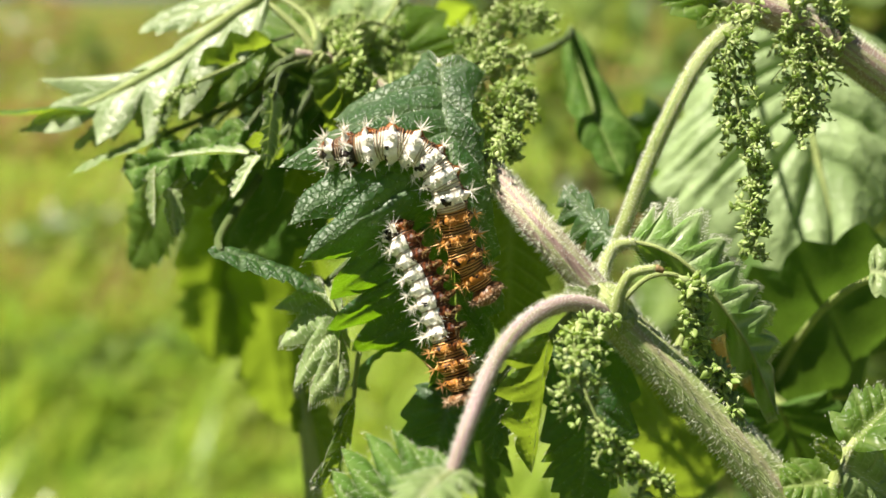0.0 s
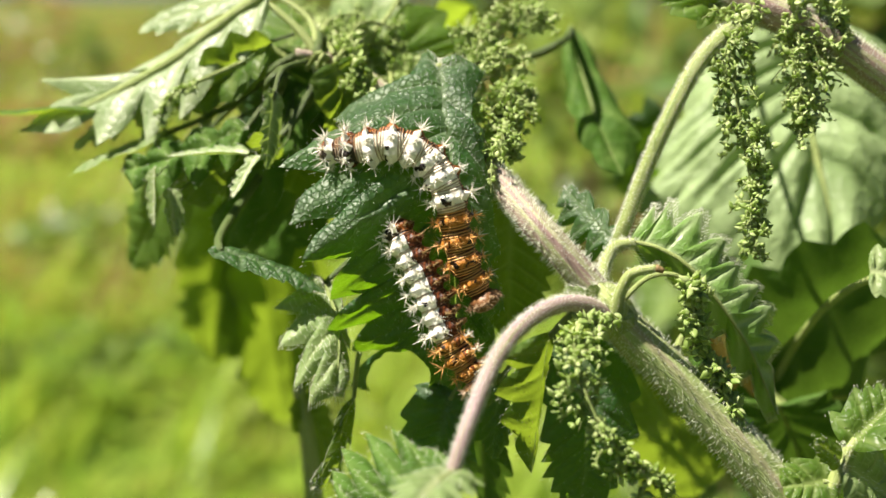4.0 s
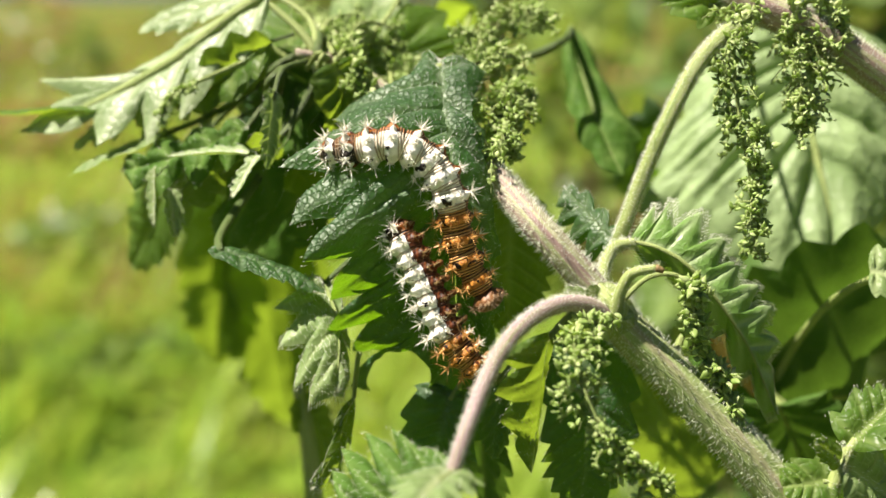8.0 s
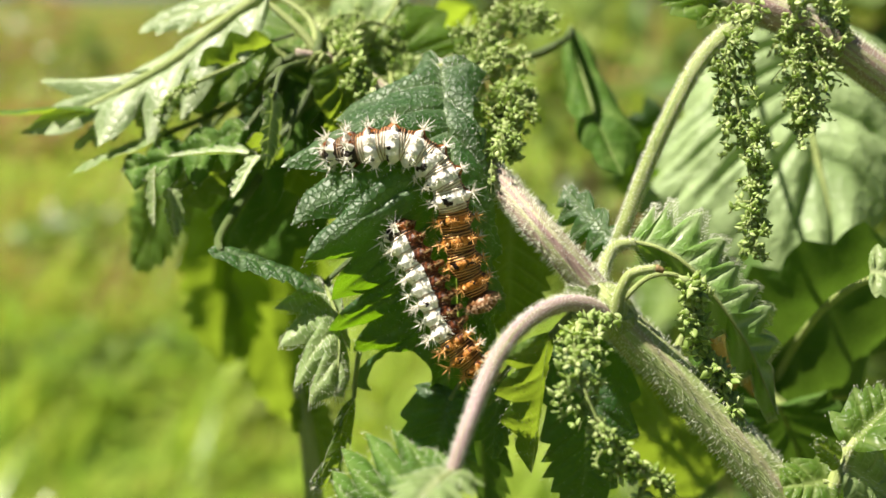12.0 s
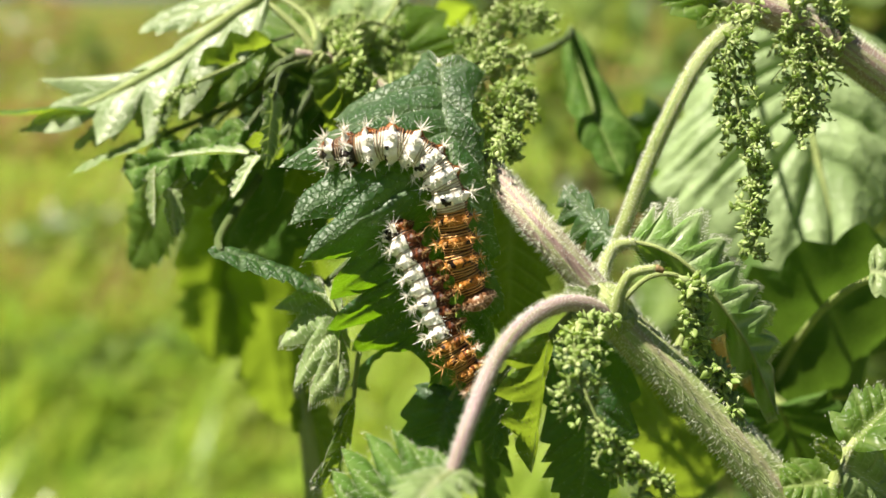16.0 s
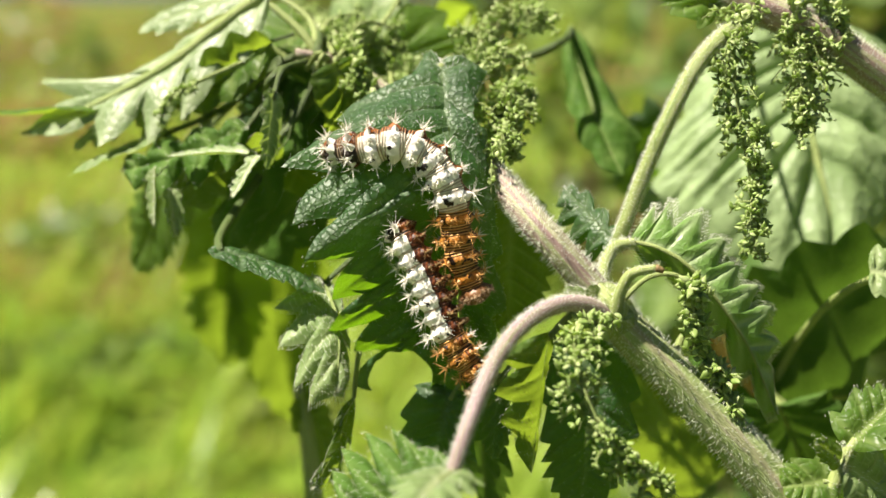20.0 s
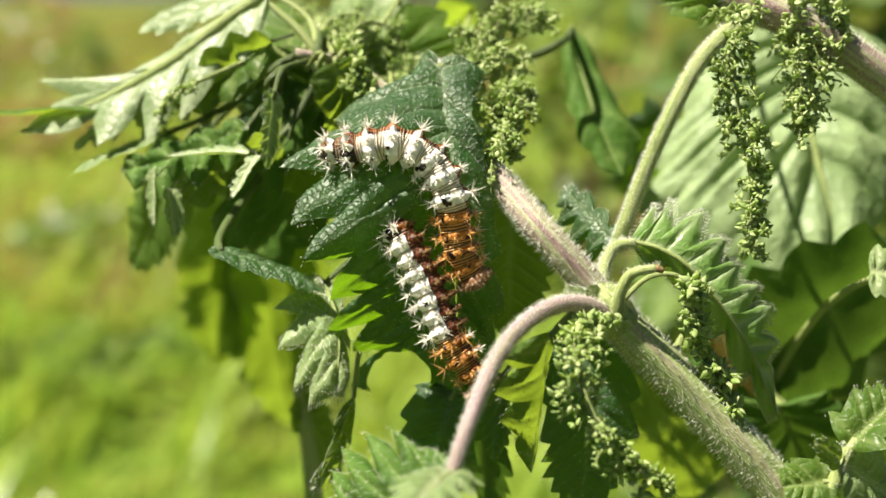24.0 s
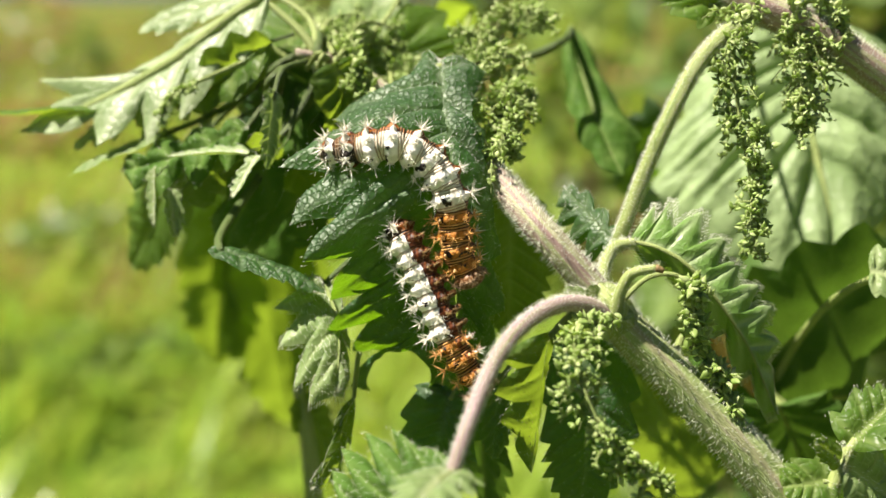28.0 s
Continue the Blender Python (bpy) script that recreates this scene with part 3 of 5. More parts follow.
def flower_cluster(parent, points, number, spread, seed, size=1.0, single=True, stalk=0.28, label="", from_s=0.1, tufts=4):
    """A hanging nettle flower string: a thread through the points, drooping side twigs, and knots of small green florets on the twigs."""
    rng = random.Random(seed)
    path = spline(points, 60)
    verts, faces, _, lay = tube(points, [stalk * 1.4, stalk, stalk * 0.7], 7)
    spots = []
    twigs = max(3, number // tufts)
    for w in range(twigs):
        s = from_s + (1 - from_s) * (w + rng.uniform(-0.3, 0.9)) / twigs
        s = min(1.0, max(0.0, s))
        c = path[int(s * 60)]
        o = Vector((rng.gauss(0, 1), rng.gauss(0, 0.6) - 0.2, rng.gauss(0, 1))).normalized()
        far = spread * rng.uniform(0.35, 1.0) * (1.15 - 0.6 * s)
        end = c + o * far + Vector((0, -0.25 * far, 0))
        mid = c + o * far * 0.55 + Vector((0, 0.1 * far, 0))
        tv, tf, _, tl = tube([c, mid, end], [0.15, 0.11, 0.08], 5, 6)
        k = len(verts)
        verts += tv
        lay["flat"][1].extend(tl["flat"][1])
        faces += [tuple(x + k for x in f) for f in tf]
        for f in range(tufts):
            g = 0.3 + 0.7 * (f + rng.random()) / tufts
            p = c.lerp(mid, g * 2) if g < 0.5 else mid.lerp(end, g * 2 - 1)
            spots.append(p + Vector([rng.gauss(0, 0.3) for _ in range(3)]))
    ob = part("catkin", verts, faces, STEM, parent, label, at(points[0]), layers=lay)
    turns = [Euler([rng.uniform(0, 6.28) for _ in range(3)]).to_matrix().to_4x4() @ Matrix.Scale(size * rng.uniform(0.7, 1.25), 4) for _ in spots]
    if single:
        for c, turned in zip(spots, turns):
            fl = new("floret", rng.choice(FLORETS))
            fl.parent = ob
            fl.matrix_basis = Matrix.Translation(at(c) - ORG[ob]) @ turned
    else:
        fv, ff = [], []
        for c, turned in zip(spots, turns):
            me = rng.choice(FLORETS)
            m = Matrix.Translation(at(c)) @ turned
            k = len(fv)
            fv += [m @ v.co for v in me.vertices]
            ff += [tuple(x + k for x in p.vertices) for p in me.polygons]
        part("blossom", fv, ff, FLORET, ob, kind="stuff")
    return ob


def spine_mesh(name, mat, seed, needles=8, long=2.0, rise=0.5, thick=0.062, foot_wide=0.55):
    """A branched spine: a short stalk that carries a star of needles; its foot at the origin, along z."""
    rng = random.Random(seed)
    hub = Vector((0, 0, rise))
    verts, faces = [hub * 0.001], []

    def needle(d, l, r, shift):
        x = d.orthogonal().normalized()
        y = d.cross(x)
        n = len(verts)
        foot = hub + d * shift
        for k in range(4):
            verts.append((foot + (x * math.cos(k * 1.571) + y * math.sin(k * 1.571)) * r) * 0.001)
        verts.append((foot + d * l) * 0.001)
        for k in range(4):
            faces.append((n + k, n + (k + 1) % 4, n + 4))
            faces.append((n + (k + 1) % 4, n + k, 0))

    n = len(verts)
    for k in range(6):
        verts.append(Vector((foot_wide * math.cos(k * 1.047), foot_wide * math.sin(k * 1.047), -0.25)) * 0.001)
    faces.extend([(n + k, n + (k + 1) % 6, 0) for k in range(6)])
    needle(Vector((0, 0, 1)), rise * 2.6, 0.16, 0.12)
    for k in range(needles):
        a = 6.283 * k / needles + rng.uniform(-0.3, 0.3)
        d = Vector((math.cos(a), math.sin(a), rng.uniform(0.1, 1.0))).normalized()
        needle(d, long * rng.uniform(0.55, 1.05), thick, 0.12)
    return mesh_of(name, verts, faces, mat, False)


SPINES_WHITE = [spine_mesh("spine", SPINE_WHITE, k, 13, 2.05, 0.8, 0.062, 0.8) for k in range(3)]
SPINES_GOLD = [spine_mesh("spine", SPINE_GOLD, k + 9, 10, 1.9) for k in range(3)]
SPINES_GREY = [spine_mesh("spine", SPINE_GREY, k + 30, 7, 1.8, 0.4, 0.045) for k in range(3)]
SPINES_SMALL = [spine_mesh("bristle", SPINE_TAN, k + 20, 10, 1.25, 0.25, 0.05) for k in range(2)]

RINGS = 12
MOVING = []


def ring_pose(c, ahead, back):
    x = ahead.normalized()
    z = (back - x * back.dot(x)).normalized()
    y = z.cross(x)
    m = Matrix((x, y, z)).transposed().to_4x4()
    m.translation = c
    return m


def body_poses(path, back):
    """World poses of the rings and the head along the centre line."""
    made = []
    for i, c in enumerate(path):
        ahead = path[min(i + 1, len(path) - 1)] - path[max(i - 1, 0)]
        made.append(ring_pose(at(c), turn(ahead), turn(Vector(back[0]).lerp(Vector(back[1]), i / (len(path) - 1)))))
    return made


def caterpillar(points, back, radius, white, heads, free, label, seed, coat=None):
    """A spiny caterpillar from its rear end to its head. white: rings with the white back; heads: (seconds, place of the head); free: rings that swing with it."""
    rng = random.Random(seed)
    rest = spline(points, RINGS)
    poses = body_poses(rest, back)
    mid = poses[RINGS // 2].translation
    ob = thing("caterpillar", mid, label, "caterpillar", "caterpillars on the leaf")
    step = sum((a - b).length for a, b in zip(rest, rest[1:])) / RINGS
    rings = []
    for i, m in enumerate(poses):
        last = i == RINGS
        r = radius * (0.62 if i == 0 else 0.9 if i == 1 else 0.95 if last else 0.86 if i >= RINGS - 1 else 1.0)
        length = step * (0.62 if not last else 0.5)
        verts, faces = [], []
        K, N = 12, 42
        for k in range(K + 1):
            f = -1 + 2 * k / K
            bulge = (0.84 + 0.16 * math.cos(f * 1.5) if i <= white else 0.76 + 0.24 * math.cos(f * 1.7)) + 0.025 * math.cos(f * 9)
            if last:
                bulge = math.sqrt(max(0.0, 1 - (f * 0.97) ** 2))
            elif i == 0 and f < 0:
                bulge = math.sqrt(max(0.0, 1 - (f * 0.97) ** 2))
            for j in range(N):
                a = 2 * math.pi * j / N
                knob = max(0.0, math.cos((a + 3.1416) % 0.733 * 8.57 - 3.1416)) * max(0.0, 1 - (f / 0.55) ** 2)
                rr = r * bulge * (1 + (0.28 if i <= white else 0.16) * knob + 0.05 * noise.noise(Vector((f * 2, a * 2, i + seed))))
                verts.append(Vector((f * length, rr * math.sin(a), rr * math.cos(a) * 0.94)) * 0.001)
            if k:
                q, s = (k - 1) * N, k * N
                faces += [(s + j, s + (j + 1) % N, q + (j + 1) % N, q + j) for j in range(N)]
        faces += [tuple(range(N)), tuple(range(K * N, K * N + N))[::-1]]
        is_white = i <= white
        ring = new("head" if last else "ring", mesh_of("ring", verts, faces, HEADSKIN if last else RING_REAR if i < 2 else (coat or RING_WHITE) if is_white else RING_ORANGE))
        ring.parent = ob
        ring.matrix_basis = Matrix.Translation(-mid) @ m
        if last:
            tagged(ring, "dark brown bristly head capsule")
        elif i == 0:
            tagged(ring, "tapered rear end with pale bristles")
        elif is_white:
            tagged(ring, "white-backed body ring with rusty sides")
        else:
            tagged(ring, "rusty orange body ring with thin cream lines")
        rings.append(ring)
        angles = (0, 42, -42, 84, -84, 118, -118) if not last else (30, -30, 75, -75, 0, 120, -120, 50, -50, 15, -15)
        for k, a in enumerate(angles):
            if k == 0 and (i in (RINGS - 1, RINGS - 2) or (1 < i <= white and i % 2)):
                continue
            strong = 0.95 if is_white and coat and -100 < a < 0 else 0.92
            kind = SPINES_SMALL if last else SPINES_GREY if is_white and coat and a > 60 and i > 0 else SPINES_WHITE if (is_white or (abs(a) > 100 and rng.random() < 0.6)) else SPINES_GOLD
            sp = new("bristle" if last else "spine", rng.choice(kind))
            sp.parent = ring
            aa = radians(a + rng.uniform(-4, 4))
            foot = Vector((step * rng.uniform(-0.06, 0.06), math.sin(aa) * r, math.cos(aa) * r * 0.94)) * 0.001
            way = Vector((rng.uniform(-0.15, 0.15) - (0.5 if i == 0 else 0), math.sin(aa), math.cos(aa)))
            sp.matrix_basis = Matrix.Translation(foot) @ way.to_track_quat("Z", "Y").to_matrix().to_4x4() @ pose(0, 0, 0, 0, 0, rng.uniform(0, 360)) @ Matrix.Scale(strong * rng.uniform(0.8, 1.15) * (0.75 if abs(a) > 100 else 0.8 if 1 < i <= white and abs(a) < 60 else 1.0), 4)
        if 4 <= i <= 8 or i >= RINGS - 3:
            for sd in (-1, 1):
                if last:
                    break
                foot = Vector((0, sd * r * 0.5, -r * 0.7)) * 0.001
                lv, lf = [], []
                for k in range(4):
                    for j in range(8):
                        a = j * math.pi / 4
                        q = (0.62, 0.5, 0.48, 0.36)[k] * (1 if i <= 8 else 0.55)
                        lv.append(foot + Vector((q * math.cos(a), q * math.sin(a), -0.5 * k)) * 0.001)
                    if k:
                        lf += [((k - 1) * 8 + j, (k - 1) * 8 + (j + 1) % 8, k * 8 + (j + 1) % 8, k * 8 + j) for j in range(8)]
                lf.append(tuple(range(24, 32)))
                leg = new("leg", mesh_of("leg", lv, lf, HEADSKIN))
                leg.parent = ring
    # the head end swings: the free rings share the head's shift more and more
    keyed = {i: [] for i in range(RINGS - free, RINGS + 1)}
    for t, h in heads:
        shift = Vector(h) - rest[-1]
        path = [c + shift * (max(0, i - (RINGS - free)) / free) ** 1.5 for i, c in enumerate(rest)]
        for i, m in enumerate(body_poses(path, back)):
            if i in keyed:
                keyed[i].append((t, Matrix.Translation(-mid) @ m))
    MOVING.extend((rings[i], rows) for i, rows in keyed.items())
    return ob


SWINGS = []


def swings(ob, degrees):
    """Note a leaf that swings in the breeze about its foot."""
    SWINGS.append((ob, degrees))
    return ob


# ---- ground ----
def ground():
    verts, faces = [], []
    xs = [-900, -300, -90, -30, -10, -5] + [k * 0.25 for k in range(-12, 13)] + [5, 10, 30, 90, 300, 900]
    ys = [-900, -300, -90, -30, -10, -3] + [k * 0.25 for k in range(-6, 33)] + [10, 14, 20, 30, 60, 120, 300, 900]
    for y in ys:
        for x in xs:
            verts.append((x, y, 0.02 * noise.noise(Vector((x, y, 0)) * 0.8) if abs(x) < 20 and abs(y) < 20 else 0))
    n = len(xs)
    for i in range(len(ys) - 1):
        for j in range(n - 1):
            faces.append((i * n + j, i * n + j + 1, (i + 1) * n + j + 1, (i + 1) * n + j))
    me = mesh_of("ground", verts, faces, EARTH)
    tagged(new("ground", me), "sunlit meadow ground with short grass and bare patches", "ground", kind="structure")


def grass(name, mat, number, near, far, tall, wide, seed, label, lean=0.5, wind=None):
    rng = random.Random(seed)
    verts, faces = [], []
    for _ in range(number):
        y = near * (far / near) ** rng.random()
        x = rng.uniform(-0.75, 0.75) * (y + 0.5)
        if rng.random() < 0.2:
            # the meadow goes on all round
            x, y = rng.uniform(-6, 6), rng.uniform(-6, 6)
            if abs(x) < 1.3 and -1.1 < y < near:
                continue
        if noise.noise(Vector((x * 1.1, y * 1.1, seed))) + 1.3 * noise.noise(Vector((x * 11, y * 7, seed + 2))) + rng.uniform(-0.3, 0.3) < -0.08:
            continue
        h = tall * rng.uniform(0.5, 1.3) * (1 + 0.12 * abs(y))
        w = wide * rng.uniform(0.6, 1.3) * (1 + 0.2 * abs(y))
        a = rng.uniform(0, 6.28) if wind is None else rng.gauss(wind, 0.5)
        d = Vector((math.cos(a), math.sin(a), 0))
        s = Vector((-d.y, d.x, 0)) * w
        l = d * h * rng.uniform(0.1, 1.0) * lean
        b = Vector((x, y, -0.01))
        n = len(verts)
        verts += [b - s, b + s, b + l * 0.4 + Vector((0, 0, h * 0.6)) - s * 0.8, b + l * 0.4 + Vector((0, 0, h * 0.6)) + s * 0.8, b + l + Vector((0, 0, h))]
        faces += [(n, n + 1, n + 3, n + 2), (n + 2, n + 3, n + 4)]
    tagged(new(name, mesh_of(name, verts, faces, mat)), label, "grass", kind="stuff")


ground()
grass("grass", GRASS, 120000, 0.4, 24, 0.05, 0.0022, 3, "short bright green meadow grass in the sun")
grass("tall_grass", GRASS, 18000, 0.75, 6, 0.11, 0.004, 4, "longer bright grass blades leaning in the breeze", 1.3, 0.3)


def herbs(number, seed):
    """Low broad leaves lying open among the grass."""
    rng = random.Random(seed)
    verts, faces = [], []
    for _ in range(number):
        y = 0.8 * 14 ** rng.random()
        x = rng.uniform(-0.75, 0.75) * (y + 0.5)
        if noise.noise(Vector((x * 2.1, y * 2.1, 5))) < -0.05:
            continue
        c = Vector((x, y, rng.uniform(0.02, 0.07)))
        a = rng.uniform(0, 6.28)
        d = Vector((math.cos(a), math.sin(a), rng.uniform(-0.3, 0.5)))
        w = Vector((-d.y, d.x, rng.uniform(-0.3, 0.3))) * 0.4
        l = rng.uniform(0.012, 0.03) * (1 + 0.35 * y)
        n = len(verts)
        verts += [c, c + (d * 0.4 + w) * l, c + d * l * 0.5 - Vector((0, 0, 0.1 * l)), c + (d * 0.4 - w) * l, c + d * l]
        faces += [(n, n + 1, n + 2), (n, n + 2, n + 3), (n + 1, n + 4, n + 2), (n + 2, n + 4, n + 3)]
    tagged(new("meadow_herbs", mesh_of("meadow_herbs", verts, faces, GRASS)), "small broad-leaved meadow herbs in bright sun", "herbs", kind="stuff")


herbs(11500, 17)
grass("dry_grass", STRAW, 45000, 1.9, 24, 0.06, 0.0025, 9, "dry straw-coloured grass further off", 1.2)
grass("dry_grass", STRAW, 3000, 2.0, 12, 0.06, 0.002, 8, "scattered dry straw-coloured grass blades", 1.2)


def shrub(origin, size, number, leaf_size, mat, seed, label):
    """A leafy bush: a few stems and many small pointed leaves."""
    rng = random.Random(seed)
    ob = thing("bush", origin, label, "bush")
    o = Vector(origin)
    for k in range(7):
        sv, sf = [], []
        top = o + Vector((rng.uniform(-0.4, 0.4) * size[0], rng.uniform(-0.4, 0.4) * size[1], size[2] * rng.uniform(0.6, 0.95)))
        for q in range(7):
            c = o.lerp(top, q / 6) + Vector((0, 0, -0.02))
            for j in range(6):
                a = j * 1.047
                sv.append(c + Vector((math.cos(a), math.sin(a), 0)) * 0.012 * (1.1 - q / 6))
            if q:
                n = len(sv) - 12
                sf += [(n + j, n + (j + 1) % 6, n + 6 + (j + 1) % 6, n + 6 + j) for j in range(6)]
        part("stem", sv, sf, BROWN, ob)
    verts, faces = [], []
    for _ in range(number):
        d = Vector((rng.gauss(0, 1), rng.gauss(0, 1), rng.gauss(0, 1))).normalized() * rng.uniform(0.5, 1) ** 0.4
        c = o + Vector((d.x * size[0] * 0.5, d.y * size[1] * 0.5, size[2] * (0.52 + 0.48 * d.z)))
        if noise.noise(c * 3 / max(size) + Vector((seed, 0, 0))) < -0.18:
            continue
        a = Vector((rng.uniform(-1, 1), rng.uniform(-1, 1), rng.uniform(-0.9, 0.3))).normalized()
        s = a.cross(Vector((rng.uniform(-1, 1), rng.uniform(-1, 1), 1)).normalized()).normalized()
        u = a.cross(s)
        l = leaf_size * rng.uniform(0.6, 1.3)
        n = len(verts)
        verts += [c, c + a * l * 0.4 + s * l * 0.3 + u * l * 0.06, c + a * l * 0.45, c + a * l * 0.4 - s * l * 0.3 + u * l * 0.06, c + a * l]
        faces += [(n, n + 1, n + 2), (n, n + 2, n + 3), (n + 1, n + 4, n + 2), (n + 2, n + 4, n + 3)]
    part("foliage", verts, faces, mat, ob, kind="stuff")
    return ob


BUSH = skin("bush_leaf", [(0.2, (0.03, 0.07, 0.015)), (0.5, (0.08, 0.15, 0.03)), (0.85, (0.22, 0.3, 0.07))], 30, 0.42, 0.3, gloss=0.4)
FAR = skin("far_foliage", [(0.2, (0.06, 0.08, 0.02)), (0.5, (0.14, 0.18, 0.04)), (0.85, (0.3, 0.3, 0.1))], 2, 0.6, 0.25)
WEED = skin("pale_weed", [(0.2, (0.09, 0.15, 0.03)), (0.5, (0.2, 0.28, 0.07)), (0.85, (0.42, 0.46, 0.18))], 20, 0.7, 0.35, gloss=0.08)
shrub((0.22, 1.25, 0), (0.26, 0.3, 0.74), 420, 0.055, WEED, 18, "pale leafy weeds with dry stems in the meadow")
shrub((0.62, 1.1, 0), (0.7, 0.6, 0.72), 1500, 0.05, BUSH, 5, "dark green leafy weeds behind the nettles")
shrub((0.265, 0.62, 0), (0.3, 0.2, 0.62), 1300, 0.04, BUSH, 15, "leafy green weeds close behind the nettles")
shrub((0.45, 0.5, 0), (0.4, 0.25, 0.62), 1300, 0.04, BUSH, 16, "dark leafy weeds in the shade")
shrub((0.3, 2.2, 0), (0.8, 0.7, 0.7), 1200, 0.06, BUSH, 6, "leafy green weeds in the meadow")
# low weeds added out of view, to cut the light bounced off the ground
for k, (x, y, sx, sy) in enumerate(((-0.35, -0.1, 0.8, 0.8), (0.4, -0.15, 0.8, 0.8), (0.0, -0.75, 1.0, 0.7), (-0.9, -0.5, 0.8, 1.0), (0.95, -0.3, 0.8, 1.2), (-0.3, 0.3, 0.7, 0.3), (0.35, 0.3, 0.7, 0.3))):
    shrub((x, y, 0), (sx, sy, 0.24), 900, 0.07, BUSH, 90 + k, "unseen low dark green weeds added at the foot of the nettles")
for k, (x, y, sx, h, m) in enumerate(((-0.75, 2.6, 0.5, 0.12, BUSH), (-0.35, 3.4, 0.6, 0.14, FAR), (-1.5, 4.2, 0.7, 0.22, STRAW), (-0.9, 5.2, 0.9, 0.2, BUSH), (-2.2, 6.5, 1.2, 0.3, FAR), (-1.2, 7.5, 1.0, 0.3, STRAW), (-3.0, 8.5, 1.5, 0.5, BUSH),
                                    (-0.3, 8.0, 1.2, 0.4, FAR), (-0.55, 1.7, 0.3, 0.07, BUSH), (-0.2, 1.5, 0.25, 0.07, FAR), (0.5, 6.0, 1.0, 0.35, STRAW), (-4.2, 11.0, 2.0, 0.8, STRAW), (-2.0, 12.0, 2.0, 0.7, BUSH))):
    shrub((x, y, 0), (sx, sx * 0.7, h), 260, 0.03 + 0.012 * y, m, 50 + k, "dry straw-coloured tuft in the meadow" if m is STRAW else "low green weeds in the meadow")
for k, (x, y, sx, h) in enumerate(((-14, 22, 9, 2.6), (-1.5, 24, 9, 3.0), (8, 21, 9, 4.0), (-20, 26, 10, 4.5), (17, 24, 10, 4))):
    shrub((x, y, 0), (sx, 4, h), 1600, 0.45, FAR, 30 + k, "distant yellow-green hedge bush at the meadow edge")

# ---- main nettle ----
plant = thing("nettle_plant", at((60, -300, -20)).to_2d().to_3d(), "hairy green stinging nettle with toothed leaves and flower strings", "nettle", "nettles")
foot = Vector((60, -555, -20))
sv, sf, ss, sl = tube([(80, -545, -130), (78, -400, -90), (75, -270, -55), (71, -170, -26), (64, -100, -9), (57.6, -49.0, -4), (49.0, -38.4, -1), (40.6, -27.8, 0), (32.0, -18.5, 0), (22.4, -8.8, 0), (19.4, -4.8, 0), (12.8, 2.7, -1), (6.6, 10.7, -9), (0.5, 16.1, -15), (-7.7, 23.0, -22), (-14.5, 28.1, -24), (-22.3, 29.7, -24)],
                  [3.2, 3.2, 3.2, 3.1, 3.05, 3.0, 2.95, 2.9, 2.7, 2.6, 2.0, 1.9, 1.8, 1.6, 1.1, 0.8, 0.7], 20, 620, 0.05, 0.02, 0.06)
stem = part("stem", sv, sf, STEM_MAIN, plant, "hairy pale green nettle stem with purple edges", layers=sl)
hairs(stem, [q for q in ss if q[0].y > -60 and q[0].x > 0], 10500, 0.76, 0.038, 2, spread=0.5)

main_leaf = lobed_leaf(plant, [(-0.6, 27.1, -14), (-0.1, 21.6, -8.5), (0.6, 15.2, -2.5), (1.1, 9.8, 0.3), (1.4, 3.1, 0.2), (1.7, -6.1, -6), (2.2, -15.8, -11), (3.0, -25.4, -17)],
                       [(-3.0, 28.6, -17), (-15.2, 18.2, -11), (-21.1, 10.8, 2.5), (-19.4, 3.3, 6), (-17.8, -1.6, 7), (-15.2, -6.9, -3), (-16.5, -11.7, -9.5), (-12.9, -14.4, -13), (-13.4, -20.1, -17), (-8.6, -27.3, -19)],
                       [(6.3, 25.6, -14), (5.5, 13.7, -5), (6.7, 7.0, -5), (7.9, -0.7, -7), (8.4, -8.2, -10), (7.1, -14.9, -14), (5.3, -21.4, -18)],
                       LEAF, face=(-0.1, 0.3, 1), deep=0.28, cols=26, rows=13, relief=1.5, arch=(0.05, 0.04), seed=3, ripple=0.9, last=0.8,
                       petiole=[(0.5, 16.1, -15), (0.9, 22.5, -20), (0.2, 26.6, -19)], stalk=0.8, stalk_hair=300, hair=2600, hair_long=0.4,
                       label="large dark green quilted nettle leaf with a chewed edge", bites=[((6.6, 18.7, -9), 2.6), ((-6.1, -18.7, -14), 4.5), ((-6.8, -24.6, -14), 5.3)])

# arching leaf stalk with a leaf near the camera
lobed_leaf(plant, [(1.4, -25.7, 22), (-0.9, -26.1, 23), (-4.1, -27.4, 23), (-8.0, -29.9, 21), (-12.1, -33.6, 18)],
           [(0.4, -28.7, 27), (-3.4, -30.8, 26), (-7.8, -33.1, 24)], [(-2.6, -23.5, 17), (-6.2, -21.4, 14), (-9.6, -22.3, 12), (-12.5, -24.2, 12), (-13.7, -26.7, 13), (-14.3, -29.9, 15)], LEAF_MID, face=(-0.1, 0.6, 0.8), deep=0.7, cols=14, rows=10, seed=8, arch=(0.1, 0.12), relief=1.1, rim=0.6, hair=1500, ridge=0.25,
           petiole=[(22.6, -9.3, 2), (18.5, -7.2, 4), (13.9, -7.2, 7), (9.0, -9.9, 12), (5.4, -14.5, 17), (2.6, -20.9, 21)], stalk=1.0, stalk_mat=STEM_RED, stalk_hair=2200, label="soft green nettle leaf on an arching purple stalk")
